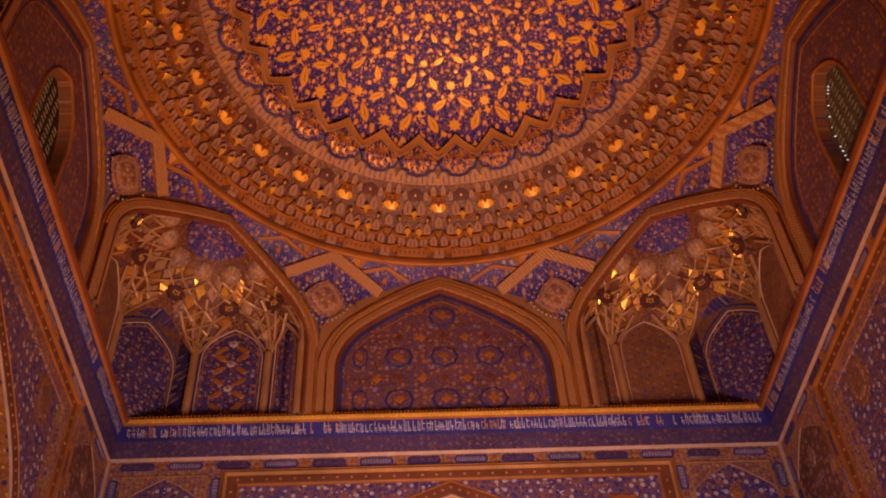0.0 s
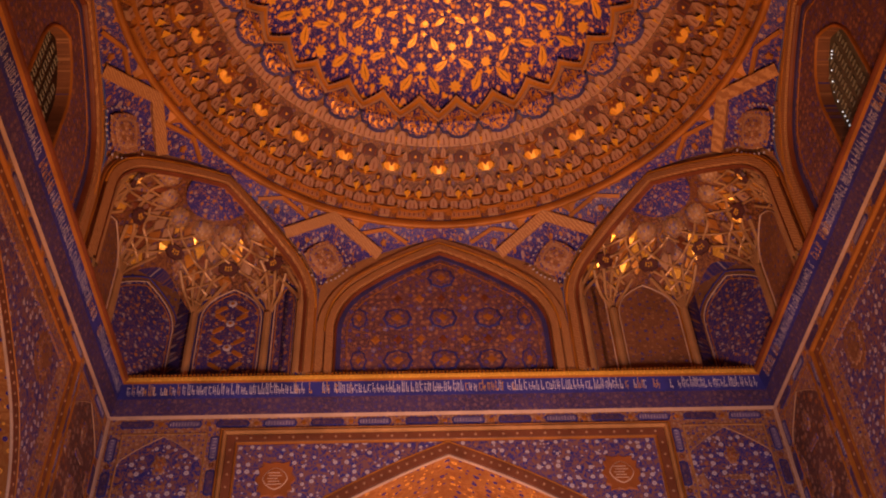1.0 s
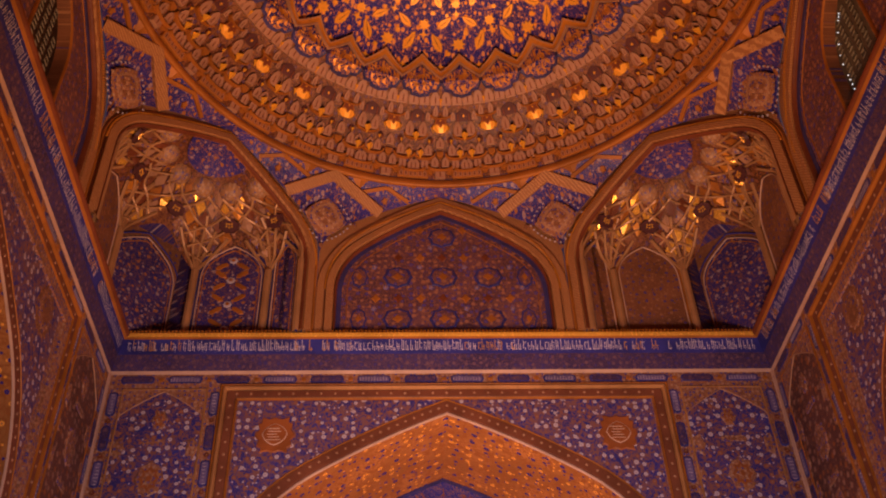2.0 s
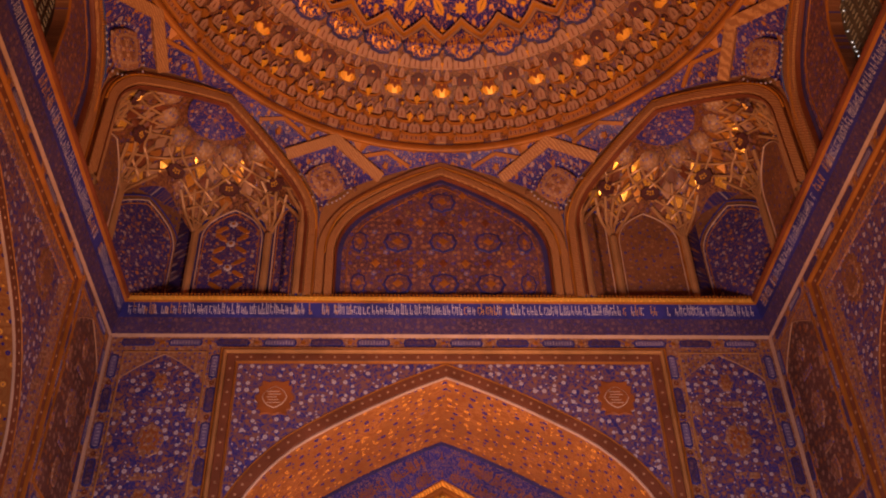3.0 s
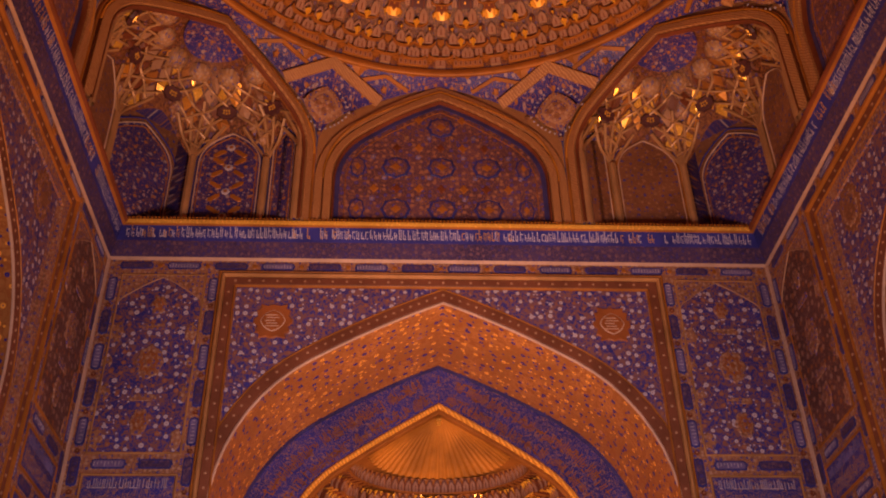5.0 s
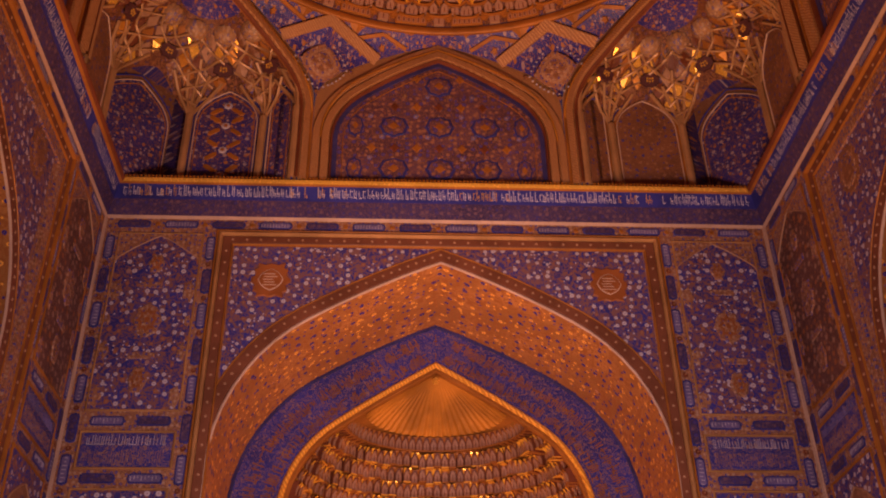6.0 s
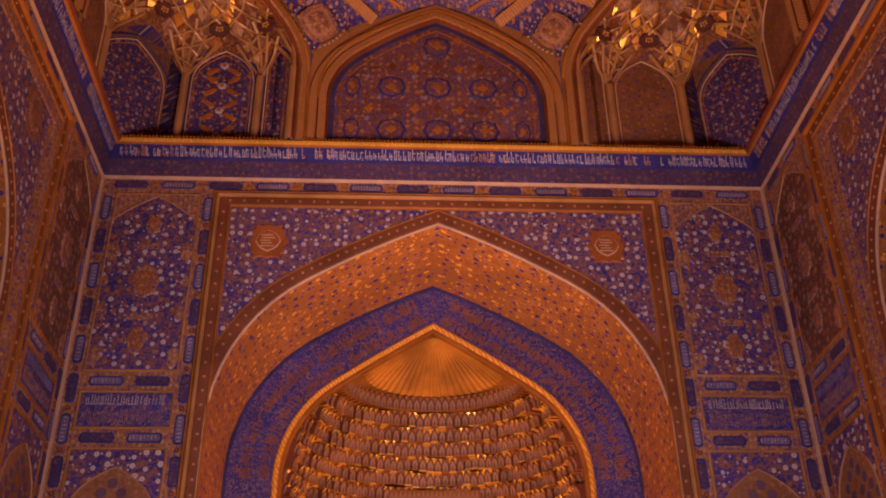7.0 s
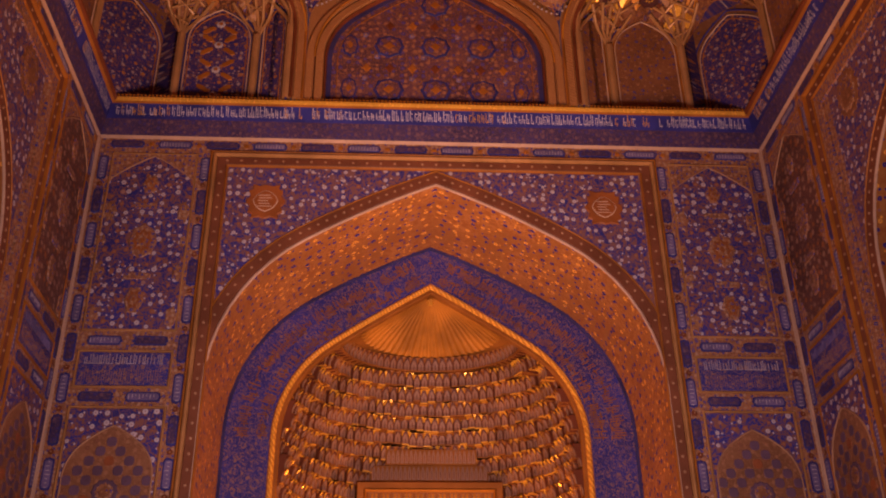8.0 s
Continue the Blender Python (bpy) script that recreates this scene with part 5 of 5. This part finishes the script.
def radius_at(z):
    pts = [(x, zz) for x, zz in inn_curve if x >= 0]
    for (xa, za), (xb, zb) in zip(pts, pts[1:]):
        if min(za, zb) <= z <= max(za, zb):
            return xa + (xb - xa) * (z - za) / (zb - za)
    return INN["a"] if z < INN["zs"] else 0.0


def half_ring(g, section, y0, n=48, mid=0):
    g.grid([[(r * math.cos(math.pi * i / n), y0 + r * math.sin(math.pi * i / n), z) for i in range(n + 1)] for r, z in section], mid)


for k in range(4):
    w = WALLS[k]
    y0 = DEEP_BAY + 0.06
    g = Geo()
    zs = [0.0, 3.0, 5.5, 6.7] + [6.9 + 0.22 * q for q in range(12)] + [9.44]
    half_ring(g, [(radius_at(z) + (0.10 if k == 0 and z > 5.0 else 0.0), z) for z in zs] + [(0.0, 9.47)], y0)
    g.ob("bay_back", "deep" if k == 0 else "soffit", w, True)

mih = empty("mihrab_vault", "gilded half dome of small stalactite cells under a ribbed fan", "vault", side(0))
y0 = DEEP_BAY + 0.06
ROWS_M = [5.90 + 0.230 * i for i in range(13)]


def hood_cell(w, h, over, kind):
    """A pale pointed niche plate on its ledge, with gilded facets between it and its neighbours. x along the row, y outwards, z up."""
    g = Geo()
    y = lambda v: -min(over, 0.05) * max(0.0, v) ** 2
    # back sheet in dark red, giving shaded gaps between the plates
    g.grid([[(x * w, y(v) + d, v * h) for x, d in ((-0.5, 0.22), (-0.5, 0.0), (0.5, 0.0), (0.5, 0.22))] for v in (0, 0.4, 0.75, 1.03)], 1)
    g.grid([[(-w / 2, over + 0.2, 0.02), (w / 2, over + 0.2, 0.02)], [(-w / 2, 0.06, 0.015), (w / 2, 0.06, 0.015)], [(-w / 2, -0.022, 0.0), (w / 2, -0.022, 0.0)], [(-w / 2, -0.026, 0.022), (w / 2, -0.026, 0.022)], [(-w / 2, y(0.1), 0.026), (w / 2, y(0.1), 0.026)]], (5, 3, 3)[kind])
    sw, sh, zc = 0.80 * w, 0.86 * h, 0.46
    lay = lambda f, d: [(x * f * sw, y(zc + z * f * 0.8) - 0.03 * (1 - (1.7 * x) ** 2 * 0.6) - d, zc * h + z * f * sh) for x, z in OGIVE]
    a, b, c, d = lay(1.0, -0.04), lay(0.97, 0.0), lay(0.78, 0.0), lay(0.74, -0.012)
    for p, q, mid in ((a, b, 0), (b, c, 2), (c, d, 3)):
        g.grid([p + [p[0]], q + [q[0]]], mid)
    g.add(d, [tuple(range(9))[::-1]], 2)
    for x0 in (0.0,):
        q = 0.05
        g.add([((x0 + x) * w, y(zc + z * 0.8) - 0.022, zc * h + z * sh) for x, z in ((-q, -0.40), (-q, 0.02), (0, 0.2), (q, 0.02), (q, -0.40))], [(0, 4, 3, 2, 1)], 1)
    for e in (-1, 1):
        v = [(e * 0.5 * w, y(0.6) - 0.01, 0.64 * h), (e * 0.52 * w, y(1.0) - 0.06, 1.0 * h), (e * 0.14 * w, y(1.0) - 0.05, 1.0 * h), (e * 0.38 * w, y(0.8) - 0.055, 0.84 * h)]
        g.add(v, [(0, 1, 3), (1, 2, 3), (2, 0, 3)], (4, 3, 3)[kind])
    return g


def vault_depth(z):
    """How deep the vault of the mihrab is at the height z, behind the bay's inner arch."""
    return 2.32 + (1.06 - 2.32) * (z - 6.2) / (8.66 - 6.2)


flank = Geo()
for i, (z0, z1) in enumerate(zip(ROWS_M, ROWS_M[1:])):
    r0, r1 = radius_at(z0) - 0.03, radius_at(z1) - 0.03
    d0, d1 = vault_depth(z0), vault_depth(z1)
    last = i == len(ROWS_M) - 2
    n = max(14, round(math.pi * (r0 + d0) / 2 / 0.118))
    kinds = [hood_cell(math.pi * (r0 + d0) / 2 / n * 1.10, (z1 - z0) * 1.02, d0 - d1, q).ob("pointed_niche", MATS_CELL, mih) for q in range(3)]
    used = [False] * 3
    rnd = random.Random(300 + i)
    for j in range(n):
        a = math.pi * (j + 0.5) / n
        step = (j + 4 * (i % 2)) % 8
        jut = 0.06 if last else (0.0, 0.0, 0.04, 0.09, 0.13, 0.13, 0.09, 0.04)[step] + rnd.choice((-0.02, 0.0, 0.025))
        dz = 0.0 if last else (0.0, 0.0, -0.02, -0.05, -0.06, -0.06, -0.05, -0.02)[step] + rnd.choice((-0.012, 0.0, 0.012))
        # kind 0 has the bright gold wedges, scattered as painted glints
        kind = 2 if last else 0 if step in (3, 6) or rnd.random() < 0.22 else rnd.choice((1, 2))
        facing = math.degrees(math.atan2(math.sin(a) / d0, math.cos(a) / r0)) - 90
        m = pose(r0 * math.cos(a), y0 + d0 * math.sin(a), z0 + dz, 0, 0, facing) @ Matrix.Translation((0, -jut, 0))
        src = kinds[kind]
        if abs(a - math.pi / 2) > radians(36):
            o = len(flank.v)
            flank.v += [m @ v.co for v in src.data.vertices]
            flank.f += [tuple(o + x for x in p.vertices) for p in src.data.polygons]
            flank.i += [p.material_index for p in src.data.polygons]
        elif not used[kind]:
            src.matrix_basis, used[kind] = m, True
        else:
            clone(src, m, mih)
    for q in range(3):
        if not used[q]:
            bpy.data.objects.remove(kinds[q])
tagged(flank.ob("pointed_niches", MATS_CELL, mih), kind="stuff")
# ribbed fan under the apex
zf = ROWS_M[-1]
rf = radius_at(zf) - 0.04
squash = (vault_depth(zf) - 0.06) / rf
g = Geo()
n = 27 * 4
rows = []
for q in range(9):
    f = q / 8
    z = zf + (9.44 - zf) * f
    r = rf * (1 - f) ** 0.85
    rows.append([((r - 0.075 * (1 - f) * (0.5 + 0.5 * math.cos(2 * math.pi * i / 4))) * math.cos(math.pi * i / n), y0 + (r - 0.075 * (1 - f) * (0.5 + 0.5 * math.cos(2 * math.pi * i / 4))) * squash * math.sin(math.pi * i / n), z) for i in range(n + 1)])
g.grid(rows)
g.ob("ribbed_fan", "fan", mih, True)
g = Geo()
plate(g, lobed(0, 9.31, 0.07, 0.06, 6, 0.2), y0 - 0.02, y0 + 0.1, 0, 0.02)
g.ob("fan_boss", "leafgold", mih)
# frieze and head of the mihrab below
g = Geo()
for i in range(90):
    a = math.pi * (i + 0.5) / 90
    r = INN["a"] - 0.02
    c, s = math.cos(a), math.sin(a)
    p = [(r * c - 0.03 * s * e - q * c, y0 + r * s + 0.03 * c * e - q * s) for e, q in ((-1, 0), (-0.6, 0.03), (0.6, 0.03), (1, 0))]
    g.grid([[(x, y, 4.6) for x, y in p], [(x, y, 5.78) for x, y in p]])
tagged(g.ob("frieze_slats", "white_cell", mih), kind="stuff")
head = empty("mihrab", "carved dark gold rectangular mihrab under its vault", "mihrab", side(0) @ Matrix.Translation((0, -0.45, -0.11)))
g = Geo()
sweep(g, [(-1.10, 0.11), (-1.10, 6.52), (1.18, 6.52), (1.18, 0.11)], band(0.0, 0.12, y0 + 1.88, y0 + 2.25))
g.ob("outer_frame", "deep", head)
g = Geo()
sweep(g, [(-1.10, 0.11), (-1.10, 6.52), (1.18, 6.52), (1.18, 0.11)], bead(-0.05, 0.0, y0 + 1.86, y0 + 2.0))
g.ob("inner_bead", "gold", head)
g = Geo()
g.box(-1.10, 1.18, y0 + 1.96, y0 + 2.1, 0.11, 6.52, 0, 0.01)
g.ob("carved_panel", "rope", head)
for i in range(34):
    x = -1.05 + i * 0.0655
    g = Geo()
    g.box(x + 0.006, x + 0.05, y0 + 1.93, y0 + 1.97, 6.36, 6.45, 0, 0.008)
    g.ob("carved_tooth", "gold" if i % 3 else "deep", head)
for row, (z, h2, n, x0, x1) in enumerate(((6.72, 0.28, 26, -0.98, 1.06), (7.01, 0.28, 20, -0.72, 0.86))):
    g = Geo()
    g.box(x0 - 0.02, x1 + 0.02, y0 + 2.13 - row * 0.03, y0 + 2.4, z - 0.015, z + h2, 0, 0.008)
    fr = g.ob("frieze", "deep", head)
    src = None
    for i in range(n):
        m = Matrix.Translation((x0 + (x1 - x0) * (i + 0.5) / n, y0 + 2.125 - row * 0.03, z + h2 / 2))
        if src is None:
            src = ogive((x1 - x0) / n * 0.86, h2 * 0.9, 0.03).ob("frieze_niche", MATS_CELL, fr, False, m)
        else:
            clone(src, m, fr)
